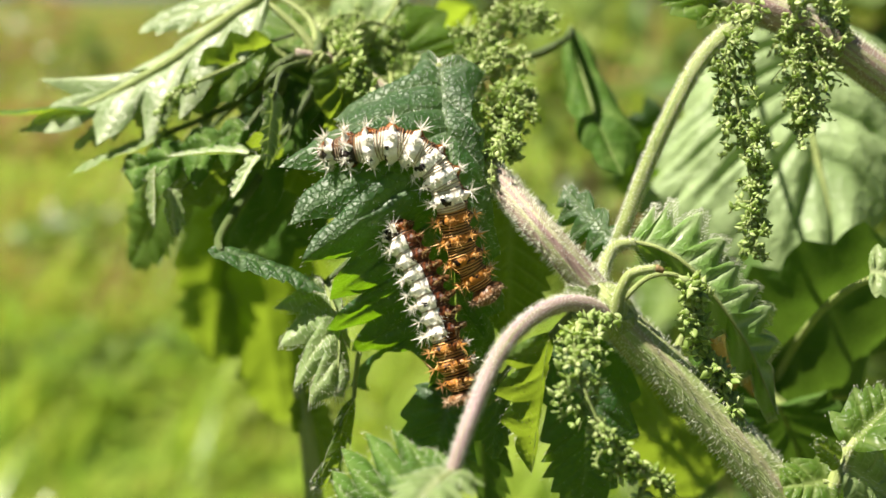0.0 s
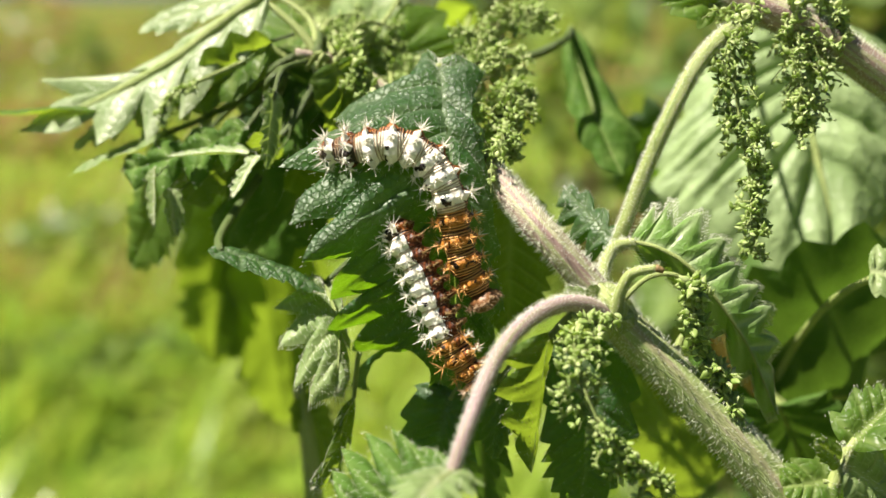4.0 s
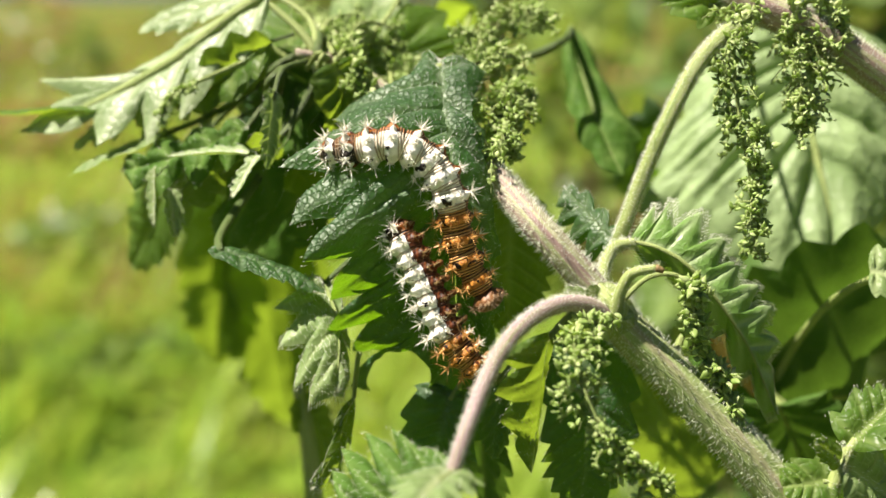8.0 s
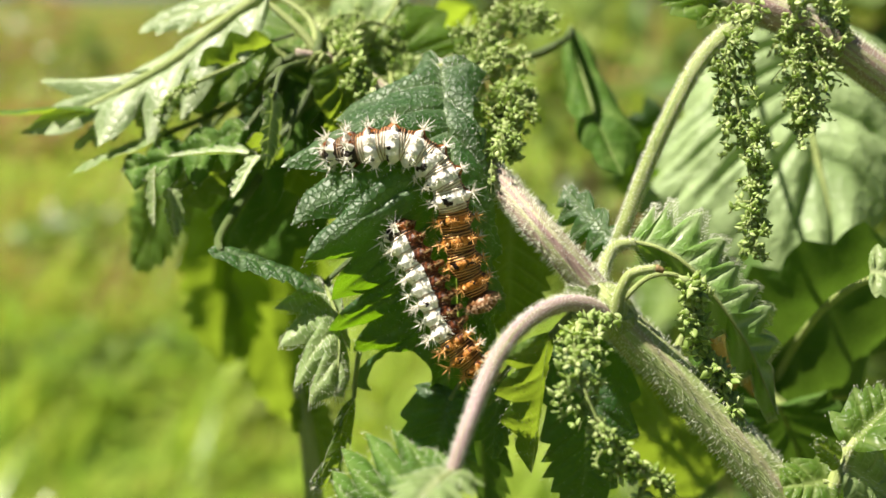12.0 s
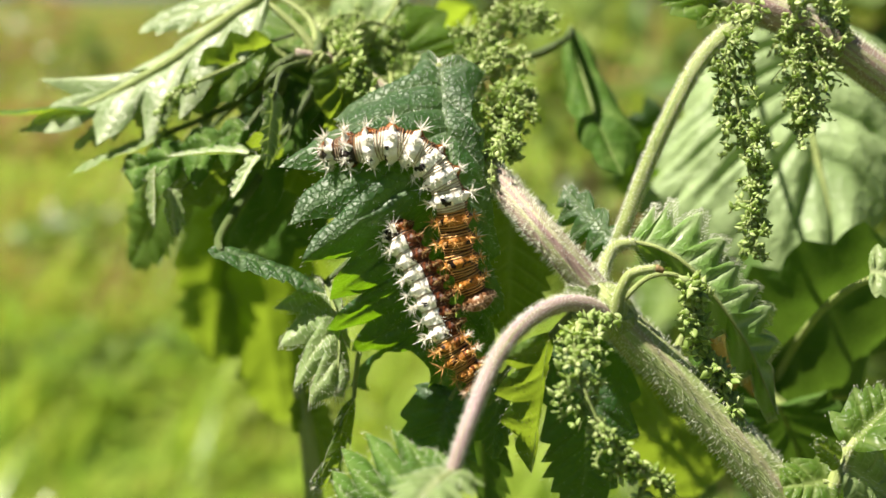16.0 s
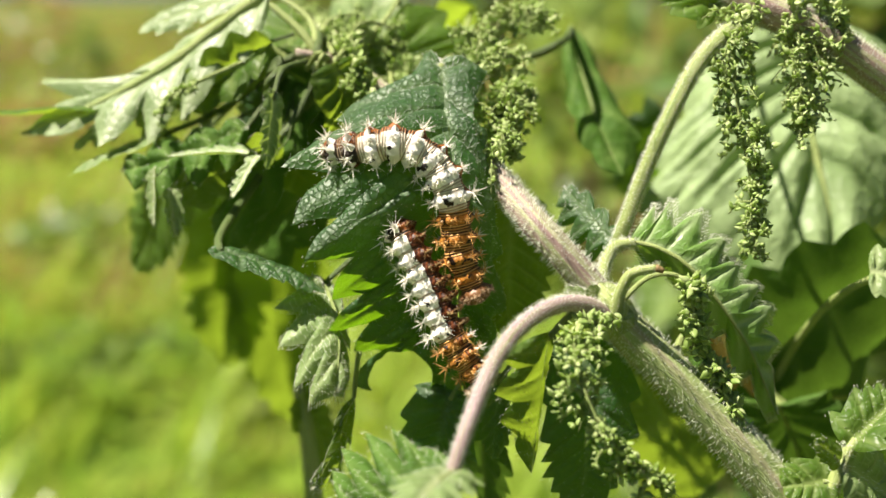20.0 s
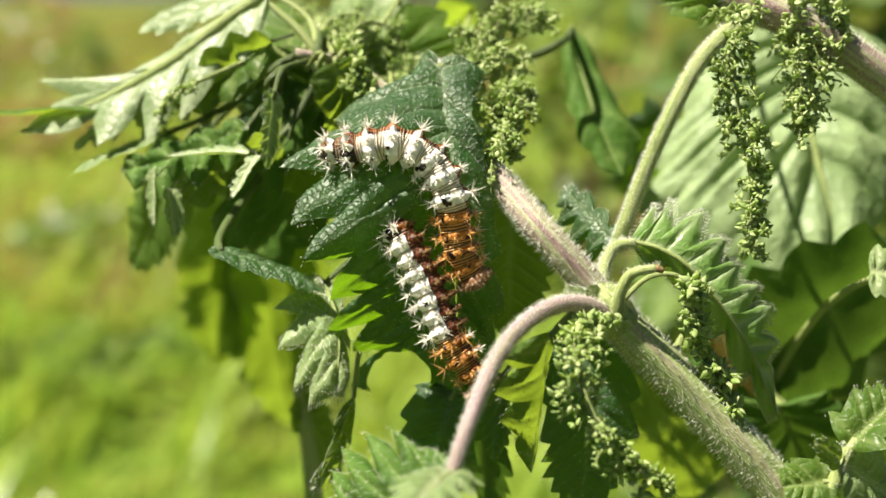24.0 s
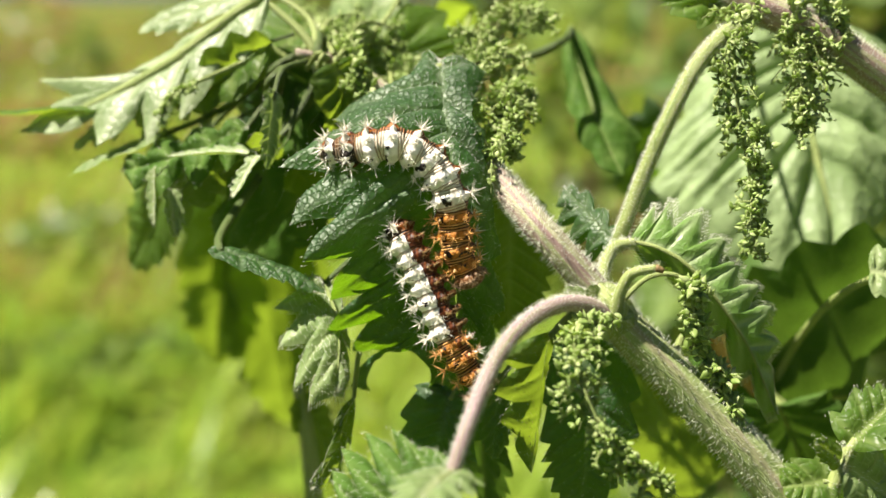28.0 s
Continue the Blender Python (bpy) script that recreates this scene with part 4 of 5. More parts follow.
leaf(plant, (1.3, -25.1, 23), (-3.8, -27.2, 40), 8, (-0.1, 0.7, 0.7), LEAF_PALE, bend=1, fold=(-8, -8), teeth=6, depth=0.6, rib=0.3, seed=103, hair=300, label="pale soft nettle leaf near the camera")
# folded leaf beside the node
lobed_leaf(plant, [(24.8, 1.0, -3), (28.5, 0.1, -1), (32.5, -2.5, 0), (36.5, -7.4, 0), (40.8, -13.5, -2), (45.5, -22.6, -6)],
           [(28.2, -2.9, -6), (33.6, -6.2, -8), (37.5, -12.5, -9), (41.2, -18.5, -10), (44.8, -23.5, -9)], [(28.5, 6.0, -3), (30.7, 6.7, -3), (35.0, 5.1, -3), (38.1, 1.5, -3), (40.2, -1.8, -4), (42.6, -4.9, -4), (44.9, -7.8, -5), (45.9, -12.8, -6), (45.1, -17.0, -7)], LEAF_YOUNG, face=(0.1, 0.6, 0.8), deep=0.56, cols=14, rows=10, seed=11, arch=(0.05, 0.06), relief=0.55, ripple=0.2, hair=5200, hair_long=0.5, rim_only=True, rim=0.85, ridge=-0.3, first=0.0, last=0.78,
           petiole=[(21.7, -8.4, 1), (20.9, -5.1, 0), (21.7, -1.6, -2), (23.2, 0.4, -3)], stalk=0.8, stalk_hair=900, label="bright young nettle leaf folded along its midrib")
# bright hanging leaf under the node
lobed_leaf(plant, [(13.5, -10.4, 7), (12.7, -15.3, 6), (12.2, -21.8, 3), (11.7, -29.7, -1)], [(7.1, -13.7, 10), (6.4, -18.2, 7), (7.2, -21.9, 5), (9.7, -26.6, 1)], [(13.6, -15.1, 4), (12.9, -20.5, 2), (12.4, -26.8, -1)], LEAF_SOFT, face=(-0.4, -0.1, 0.9), deep=0.4, cols=10, rows=9, seed=12, arch=(0.08, 0.08), relief=0.4, hair=250, petiole=[(21.2, -8.8, 0), (17.1, -8.0, 4)], stalk=0.5, label="narrow translucent bright green hanging leaf")
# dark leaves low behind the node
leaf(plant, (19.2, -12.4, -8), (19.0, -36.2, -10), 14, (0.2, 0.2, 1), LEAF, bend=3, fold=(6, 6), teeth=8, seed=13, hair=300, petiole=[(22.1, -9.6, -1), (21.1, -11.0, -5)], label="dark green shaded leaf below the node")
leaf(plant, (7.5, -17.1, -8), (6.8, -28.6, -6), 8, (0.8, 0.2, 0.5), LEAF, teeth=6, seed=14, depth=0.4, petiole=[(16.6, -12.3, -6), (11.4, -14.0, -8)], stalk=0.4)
leaf(plant, (5.3, -24.2, -14), (7.2, -43.7, -45), 12, (-0.3, 0.3, 1), LEAF_MID, teeth=7, seed=15, petiole=[(13.9, -17.3, -10), (7.8, -20.9, -14)], stalk=0.4)
leaf(plant, (9.8, 7.4, -14), (9.6, -12.3, -18), 13, (0.2, 0.2, 1), LEAF_SOFT, teeth=8, seed=16, petiole=[(6.4, 10.4, -4), (8.4, 9.5, -10)], stalk=0.4)
# leaves on the left of the shoot
lobed_leaf(plant, [(-17.4, -4.7, -17), (-15.3, -8.7, -12), (-14.3, -13.2, -8), (-14.6, -19.8, -5)], [(-22.0, -4.8, -14), (-23.7, -8.5, -11), (-22.6, -13.6, -8), (-20.3, -19.0, -6), (-18.1, -21.1, -5)], [(-13.9, -9.6, -14), (-13.3, -14.3, -12), (-13.1, -17.8, -9), (-13.8, -20.4, -7)], LEAF_PALE, face=(-0.2, 0.3, 0.9), deep=0.5, cols=14, rows=10, seed=17, arch=(0.08, 0.06), relief=1.1, hair=3600, hair_long=0.5, ridge=-0.3, rim=0.5, first=0.0, last=0.72,
           stalk_mat=STEM_DARK, petiole=[(-6.9, 9.2, -20), (-10.8, 1.7, -21)], stalk=0.5, label="pale hairy hanging nettle leaf")
lobed_leaf(plant, [(-12.5, -20.7, -12), (-13.5, -24.2, -9), (-15.1, -28.0, -8), (-17.8, -33.1, -8)], [(-15.0, -25.1, -7), (-16.2, -29.0, -7), (-18.1, -31.9, -8)], [(-12.8, -27.5, -10), (-14.6, -30.5, -9), (-16.6, -33.3, -9)], LEAF_SOFT, face=(-0.5, 0.3, 0.8), deep=0.4, cols=8, rows=8, seed=73, arch=(0.1, 0.1), hair=900, hair_long=0.5, petiole=[(-11.6, -12.8, -14), (-12.2, -16.4, -13)], stalk=0.4, label="narrow bright hanging leaf with pale hairy teeth")
leaf(plant, (-32.5, 0.1, -10), (-16.6, -6.1, -10), 7.5, (0.2, 0.95, 0.25), LEAF, bend=0.5, fold=(-10, -10), teeth=7, seed=18, stalk_mat=STEM_DARK, petiole=[(-19.1, 24.0, -24), (-24.8, 15.8, -28), (-29.4, 8.6, -24), (-31.8, 2.1, -14)], stalk=0.7, label="narrow dark leaf seen along its edge")
swings(lobed_leaf(plant, [(-24.0, 17.0, -22), (-29.4, 14.2, -24), (-35.3, 11.9, -28), (-44.0, 8.7, -36)], [(-27.7, 9.8, -30), (-32.8, 8.2, -34), (-39.0, 6.5, -38)], [(-27.6, 17.0, -18), (-32.9, 15.5, -20), (-39.0, 13.4, -25), (-42.9, 11.1, -30)], LEAF_SOFT, face=(-0.2, -0.2, 0.95), deep=0.32, cols=10, rows=8, seed=19, arch=(0.06, 0.06), relief=0.4, hair=300, stalk_mat=STEM_DARK, petiole=[(-18.8, 26.1, -24), (-22.6, 19.0, -23)], stalk=0.6, label="translucent drooping nettle leaf with long teeth"), 1.2)
swings(leaf(plant, (-39.7, 13.4, -78), (-50.3, -25.6, -110), 21, (-0.1, 0.1, 1), LEAF_SOFT, bend=2, fold=(4, 4), teeth=8, seed=20, stalk_mat=STEM_DARK, petiole=[(-24.0, 26.3, -22), (-30.4, 19.8, -42)], stalk=0.6, label="translucent yellow-green hanging leaf"), 2.6)
swings(leaf(plant, (-37.8, 8.0, -84), (-35.6, -40.2, -120), 21, (0.1, 0.1, 1), LEAF_SOFT, bend=2, fold=(4, 4), teeth=8, seed=51, stalk_mat=STEM_DARK, petiole=[(-24.0, 26.3, -22), (-29.4, 16.3, -45)], stalk=0.6, label="soft green hanging leaf behind the shoot"), 2.6)
leaf(plant, (-35.0, 21.3, -80), (-41.5, -19.7, -125), 32, (0, 0.2, 1), LEAF_SOFT, teeth=9, seed=21, stalk_mat=STEM_DARK, petiole=[(-24.0, 27.1, -22), (-27.0, 24.1, -25)], stalk=0.5)
swings(leaf(plant, (-41.3, 15.6, -36), (-56.1, -3.0, -60), 15, (-0.3, 0.2, 1), LEAF_SOFT, teeth=8, seed=22, stalk_mat=STEM_DARK, petiole=[(-24.0, 28.0, -22), (-35.3, 22.2, -38)], stalk=0.5, label="bright green leaf hanging behind the shoot"), 1.5)
swings(lobed_leaf(plant, [(-26.6, 39.3, -27), (-33.5, 35.0, -28), (-42.5, 28.6, -29), (-54.4, 22.7, -31), (-67.2, 18.5, -34)], [(-30.2, 28.1, -24), (-39.8, 19.3, -24), (-44.9, 16.0, -24), (-52.8, 15.8, -26), (-61.9, 18.0, -31)], [(-33.2, 38.2, -31), (-42.3, 32.0, -32), (-51.3, 26.8, -33), (-65.0, 27.2, -36), (-64.1, 21.8, -35)], LEAF_SILVER, face=(-0.2, 0.85, 0.5), deep=0.55, cols=12, rows=9, seed=23, arch=(0.04, 0.04), relief=0.5, ridge=-1.0, hair=400, first=0.04, last=0.72,
                  petiole=[(-18.8, 29.1, -24), (-21.9, 33.3, -25)], stalk=0.6, label="large pale nettle leaf in full sun"), 0.5)
leaf(plant, (-27.4, 42.4, -34), (-49.5, 35.4, -38), 8.5, (-0.2, 0.8, 0.5), LEAF_SILVER, teeth=5, depth=0.5, lean=0.8, fold=(-20, 10), rib=0.5, seed=99, petiole=[(-18.8, 29.1, -24), (-21.0, 36.0, -30)], stalk=0.5, label="pale narrow nettle leaf in full sun")
lobed_leaf(plant, [(-26.1, 31.4, -25), (-30.6, 28.6, -26), (-35.3, 25.4, -28), (-41.5, 22.4, -32)], [(-27.8, 25.4, -22), (-30.9, 22.2, -23), (-36.6, 20.4, -26)], [(-28.2, 32.9, -22), (-32.2, 32.7, -23), (-36.2, 30.2, -24), (-39.5, 27.3, -26)], LEAF_SOFT, face=(-0.3, -0.1, 0.9), deep=0.25, cols=9, rows=7, seed=24, arch=(0.08, 0.08), petiole=[(-20.6, 28.8, -24), (-22.7, 28.4, -25)], stalk=0.5, label="translucent bright green leaf under the pale one")
leaf(plant, (-40.5, 22.4, -32), (-76.8, 21.2, -36), 10, (-0.1, 0.97, 0.1), LEAF_SOFT, teeth=8, seed=25, stalk_mat=STEM_DARK, petiole=[(-22.3, 28.8, -22), (-31.8, 25.4, -28)], stalk=0.5)
leaf(plant, (-42.7, 18.2, -30), (-58.6, 11.4, -30), 8, (-0.2, 0.9, 0.3), LEAF_PALE, teeth=7, seed=52, stalk_mat=STEM_DARK, petiole=[(-24.0, 28.0, -22), (-33.5, 21.9, -28)], stalk=0.5)
leaf(plant, (-23.9, 22.4, -12), (-24.5, 11.0, -8), 5, (0.9, 0.2, 0.4), LEAF_PALE, teeth=6, seed=26, stalk_mat=STEM_DARK, depth=0.5, petiole=[(-20.4, 27.7, -20), (-23.1, 25.7, -15)], stalk=0.4, hair=200)
# narrow curled tips with hairy edges, hanging in the shoot
for k, (a, b, w, f) in enumerate((((-26.0, 13.2, -12), (-29.2, 7.1, -9), 3.2, (-0.6, 0.4, 0.7)), ((-41.6, 11.9, -16), (-41.4, 3.3, -15), 3.5, (-0.7, 0.3, 0.5)), ((-39.8, 8.7, -17), (-38.6, 1.7, -16), 3.2, (0.5, 0.3, 0.7)),
                                 ((-44.7, 23.7, -32), (-47.2, 16.7, -32), 3.5, (-0.6, 0.5, 0.6)), ((-38.7, 24.0, -32), (-40.3, 20.0, -31), 3.0, (-0.6, 0.5, 0.6)), ((-36.0, 22.3, -31), (-37.4, 17.4, -30), 3.2, (-0.5, 0.5, 0.7)), ((-27.8, 13.7, -14), (-40.0, 13.6, -18), 3.4, (0, 0.9, 0.4)))):
    leaf(plant, a, b, w, f, LEAF_PALE, teeth=5, depth=0.5, seed=80 + k, fold=(22, 22), stalk_mat=STEM_DARK, petiole=[(-23.0, 25.4, -28), (Vector(a) + Vector((3, 3, -8)))], stalk=0.15, hair=240)
leaf(plant, (-40.0, 28.2, -34), (-59.5, 16.3, -36), 7, (-0.2, 0.8, 0.5), LEAF_SILVER, teeth=5, depth=0.8, lean=0.8, seed=91, fold=(-30, 10), stalk_mat=STEM_DARK, petiole=[(-22.6, 32.5, -24), (-31.2, 31.0, -30)], stalk=0.25, hair=150)
leaf(plant, (-44.5, 25.6, -38), (-67.8, 28.3, -44), 4.5, (-0.1, 0.9, 0.4), LEAF_PALE, teeth=5, depth=0.5, seed=92, stalk_mat=STEM_DARK, petiole=[(-22.6, 29.1, -24), (-32.4, 26.8, -32)], stalk=0.2)
leaf(plant, (-9.7, 34.4, -40), (0.6, 27.3, -42), 22, (0, 0.5, 0.9), LEAF_SOFT, teeth=8, seed=27, petiole=[(-13.7, 27.7, -20), (-12.8, 32.2, -32)], stalk=0.5)
leaf(plant, (-17.6, 29.7, -46), (-24.4, 9.0, -32), 22, (-0.1, 0.3, 1), LEAF_SOFT, teeth=8, seed=53, stalk_mat=STEM_DARK, petiole=[(-12.0, 26.3, -19), (-14.0, 27.4, -24)], stalk=0.5)
leaf(plant, (-21.5, 39.2, -56), (-9.7, 18.7, -40), 24, (0.1, 0.3, 1), LEAF_SOFT, teeth=8, seed=54, stalk_mat=STEM_DARK, petiole=[(-18.8, 29.1, -21), (-19.8, 32.7, -30)], stalk=0.5)
leaf(plant, (-21.8, 40.1, -50), (-34.4, 24.0, -38), 18, (-0.1, 0.5, 0.9), LEAF_SOFT, teeth=8, seed=55, stalk_mat=STEM_DARK, petiole=[(-18.8, 29.1, -21), (-19.1, 33.3, -28)], stalk=0.5)
leaf(plant, (-16.0, 41.0, -50), (-0.4, 37.9, -54), 18, (0.1, 0.8, 0.5), LEAF_PALE, teeth=8, seed=56, petiole=[(-18.8, 29.1, -21), (-18.6, 36.5, -36)], stalk=0.5)
leaf(plant, (1.3, -19.9, -12), (-1.5, -30.7, -12), 12, (-0.2, 0.2, 1), LEAF, teeth=7, seed=58, petiole=[(9.2, -12.5, -10), (3.7, -17.5, -12)], stalk=0.4)
flower_cluster(plant, [(0.5, 16.4, -12), (3.9, 27.1, -22), (5.6, 32.5, -24), (1.4, 33.4, -24)], 190, 4.6, 19, 0.8, single=False, label="pale green flower string above the leaf")
flower_cluster(plant, [(0.5, 16.4, -12), (4.7, 26.0, -20), (10.2, 29.7, -22), (11.9, 21.2, -22)], 240, 5.0, 21, 0.8, single=False, label="pale green hanging flower string")
lobed_leaf(plant, [(-6.4, 45.8, -54), (-11.4, 42.0, -55), (-17.4, 39.2, -56), (-23.9, 36.9, -60)], [(-8.0, 35.5, -46), (-13.8, 31.7, -46), (-19.9, 31.3, -50)], [(-15.1, 49.4, -66), (-20.5, 46.7, -68), (-25.3, 42.4, -68)], LEAF_PALE, face=(-0.2, 0.6, 0.7), deep=0.3, seed=97, cols=8, rows=6, petiole=[(-15.5, 28.8, -24), (-10.0, 37.0, -40)], stalk=0.5, label="pale sunlit leaf over the shoot")
lobed_leaf(plant, [(5.7, 43.6, -58), (0.6, 40.3, -62), (-5.7, 37.9, -66), (-13.2, 34.3, -70)], [(1.7, 36.0, -74), (-4.9, 32.2, -78), (-10.4, 31.0, -78)], [(-0.4, 43.4, -52), (-6.4, 42.8, -54), (-12.5, 39.6, -58)], LEAF_SOFT, face=(-0.2, 0.1, 0.9), deep=0.3, seed=98, cols=8, rows=6, petiole=[(-7.7, 23.0, -24), (2.0, 33.0, -45)], stalk=0.5, label="translucent yellow-green leaf over the shoot")
flower_cluster(plant, [(-13.7, 28.1, -24), (-15.5, 45.4, -72), (-19.1, 41.8, -76), (-20.1, 31.9, -76)], 260, 7.0, 22, 0.9, single=False, label="pale green flower string over the shoot")
flower_cluster(plant, [(-7.7, 23.0, -23), (-9.7, 41.3, -62), (-6.7, 40.6, -64), (-9.7, 30.2, -64)], 260, 6.0, 23, 0.85, single=False, label="pale green flower string over the shoot")
lobed_leaf(plant, [(29.7, -18.1, -36), (35.3, -25.2, -42), (40.6, -33.1, -50), (45.6, -44.8, -60)], [(27.6, -26.4, -44), (29.6, -35.3, -52), (36.4, -44.8, -60)], [(38.2, -20.1, -38), (46.5, -28.6, -46), (50.3, -38.6, -54)], LEAF_SOFT, face=(-0.1, 0.4, 0.9), deep=0.25, cols=10, rows=7, seed=101, arch=(0.08, 0.08), petiole=[(22.4, -8.8, -2), (24.0, -12.0, -25)], stalk=0.5, label="shaded green leaf behind the seed cluster")
# a yellowing leaf low behind the stem
leaf(plant, (42.7, -11.3, -44), (60.3, -21.0, -56), 18, (-0.1, 0.5, 0.8), LEAF_DRY, teeth=7, seed=93, petiole=[(30.3, -16.7, -1), (34.4, -13.0, -16)], stalk=0.5, label="yellow-brown withering leaf behind the stem")
# dark leaves that fill the inside of the shoot
leaf(plant, (-20.6, 27.6, -26), (-33.0, 16.4, -44), 14, (-0.2, -0.2, 0.95), LEAF, bend=1, fold=(-12, -8), teeth=8, seed=94, petiole=[(-17.6, 28.7, -21), (-18.6, 28.9, -20)], stalk=0.4, label="dark green leaf inside the shoot")
leaf(plant, (-18.9, 26.5, -26), (-23.6, 12.3, -42), 15, (0.1, 0.1, 0.9), LEAF_MID, bend=1, fold=(-10, -14), teeth=8, seed=95, petiole=[(-17.1, 28.5, -21), (-17.9, 28.1, -19)], stalk=0.4, label="dark green leaf inside the shoot")
leaf(plant, (-16.1, 27.3, -19), (-13.5, 18.2, -26), 10, (0.1, 0.4, 0.9), LEAF_SOFT, bend=1, teeth=7, seed=96, petiole=[(-15.5, 28.2, -21), (-15.9, 28.0, -20)], stalk=0.4)
lobed_leaf(plant, [(-20.0, 28.0, -28), (-24.1, 18.2, -26), (-29.3, 8.7, -26), (-34.6, -1.0, -30)], [(-27.7, 25.7, -30), (-30.9, 18.2, -28), (-33.9, 11.3, -29), (-36.5, 4.3, -31)], [(-19.1, 20.3, -25), (-21.8, 12.8, -25), (-26.2, 6.0, -27), (-30.9, 0.1, -29)], LEAF_MID, face=(-0.3, 0.3, 0.9), deep=0.3, cols=10, rows=8, seed=104, arch=(0.08, 0.08), relief=0.9, hair=300, stalk_mat=STEM_DARK, petiole=[(-15.5, 28.8, -24), (-16.8, 28.5, -27)], stalk=0.5, label="dark green nettle leaf hanging inside the shoot")
lobed_leaf(plant, [(-29.1, 18.0, -22), (-36.2, 15.1, -22), (-42.6, 13.1, -24), (-49.6, 12.1, -28)], [(-31.6, 11.2, -18), (-36.3, 8.8, -18), (-41.9, 7.9, -20), (-46.6, 8.8, -24)], [(-32.7, 19.8, -26), (-38.2, 18.6, -26), (-44.7, 16.5, -28), (-49.2, 14.6, -30)], LEAF_MID, face=(-0.3, 0.5, 0.8), deep=0.62, cols=10, rows=8, seed=105, arch=(0.08, 0.08), relief=1.2, hair=500, stalk_mat=STEM_DARK, petiole=[(-22.6, 29.1, -24), (-27.0, 22.0, -24)], stalk=0.4, label="green toothed leaf in the shoot")
lobed_leaf(plant, [(-17.1, 16.2, -42), (-22.6, 10.5, -44), (-28.7, 3.7, -47), (-35.0, -3.4, -52)], [(-24.5, 16.7, -48), (-31.4, 10.8, -50), (-36.6, 3.8, -52)], [(-16.0, 7.3, -40), (-20.5, 0.5, -43), (-27.4, -4.3, -48)], LEAF_MID, face=(-0.3, 0.3, 0.9), deep=0.3, cols=10, rows=8, seed=107, arch=(0.08, 0.08), relief=0.9, stalk_mat=STEM_DARK, petiole=[(-13.7, 28.1, -24), (-17.0, 20.5, -38)], stalk=0.5, label="mid-green nettle leaf hanging behind the caterpillars")
# little stipules at the node
for k, (x, y) in enumerate(((15.5, -5.2, 2), (18.7, -4.9, 3), (19.4, -10.5, 3), (24.5, -8.7, 3))[i][:2] for i in range(4)):
    leaf(plant, (20.5, -7.2, 2.0), (x, y, 3.5), 2.6, (0, 0.4, 1), LEAF_PALE, teeth=3, rows=5, cols=4, depth=0.1, seed=60 + k, relief=0.1, name="stipule", hair=160, label="small pale stipule")

# flower strings of the main nettle
flower_cluster(plant, [(22.1, -8.0, 2), (26.7, -3.6, 3), (31.4, -4.3, 3), (33.2, -11.4, 2), (36.4, -16.5, 1), (38.5, -22.5, 1)], 110, 2.6, 2, 1.25, from_s=0.35, label="hanging green seed string beside the node")
flower_cluster(plant, [(21.7, -9.5, 2), (17.4, -9.1, 8), (16.1, -13.0, 12), (17.4, -18.2, 14), (20.1, -23.0, 14), (23.6, -26.2, 13), (27.9, -30.2, 12)], 220, 5.4, 4, 0.95, from_s=0.14, label="loose green seed cluster below the node")
flower_cluster(plant, [(5.8, 10.8, -5), (9.4, 19.5, -14), (10.0, 24.0, -18), (8.6, 12.6, -14)], 480, 6.0, 5, 0.75, single=False, label="dark green flower cluster behind the leaf")
flower_cluster(plant, [(-14.7, 28.4, -22), (-20.5, 39.2, -56), (-23.4, 42.5, -60), (-26.8, 31.5, -58)], 140, 8.0, 6, 1.1, single=False, label="pale green flower cluster at the shoot")
flower_cluster(plant, [(-13.7, 28.1, -20), (-12.0, 25.2, -20), (-11.3, 20.4, -22)], 60, 3.5, 7, 1.1, single=False)
flower_cluster(plant, [(0.5, 16.3, -10), (6.6, 29.4, -26), (10.1, 36.7, -28), (17.5, 35.4, -28)], 420, 7.5, 9, 0.85, single=False)
flower_cluster(plant, [(-16.4, 29.2, -22), (-23.7, 42.4, -54), (-28.4, 41.8, -56), (-32.0, 30.2, -56)], 100, 6.5, 14, 1.0, single=False, label="pale green flower string over the shoot")
flower_cluster(plant, [(-15.5, 28.8, -22), (-12.8, 35.7, -32), (-7.6, 34.7, -36), (-5.8, 28.3, -36)], 90, 5.5, 15, 1.0, single=False)
flower_cluster(plant, [(-29.9, 28.0, -22), (-37.5, 24.6, -22), (-40.9, 22.5, -22), (-42.4, 18.3, -22)], 60, 1.3, 16, 0.7, single=False, from_s=0.45, label="thin dry pale catkin")

# the swollen joint of the stem, pale and bristly
cv, cf, cs, cl = tube([(19.6, -5.3, 0.4), (20.9, -6.9, 0.6), (22.2, -8.5, 0.6), (23.7, -10.3, 0.2)], [1.9, 2.95, 3.05, 2.5], 18, 24, 0.04, 0.03, 0.1)
joint = part("node_joint", cv, cf, STEM, plant, "pale swollen bristly stem joint", layers=cl)
hairs(joint, cs, 900, 0.8, 0.03, 31, spread=0.4)
# cut stalk at the node
bv, bf, bs, bl = tube([(22.2, -8.7, 3), (22.7, -5.7, 4), (24.0, -3.2, 5), (27.0, -2.4, 6)], [0.95, 0.8, 0.7, 0.5], 10)
bud = part("stalk_stub", bv, bf, STEM, plant, "pale broken leaf stalk with a brown end", layers=bl)
hairs(bud, bs, 350, 0.4, 0.03, 12, spread=0.3)
tv, tf, _, tl = tube([(26.9, -2.4, 6), (27.9, -2.8, 6)], [0.52, 0.35], 10, 4)
part("brown_end", tv, tf, BROWN, bud, "dry brown end")

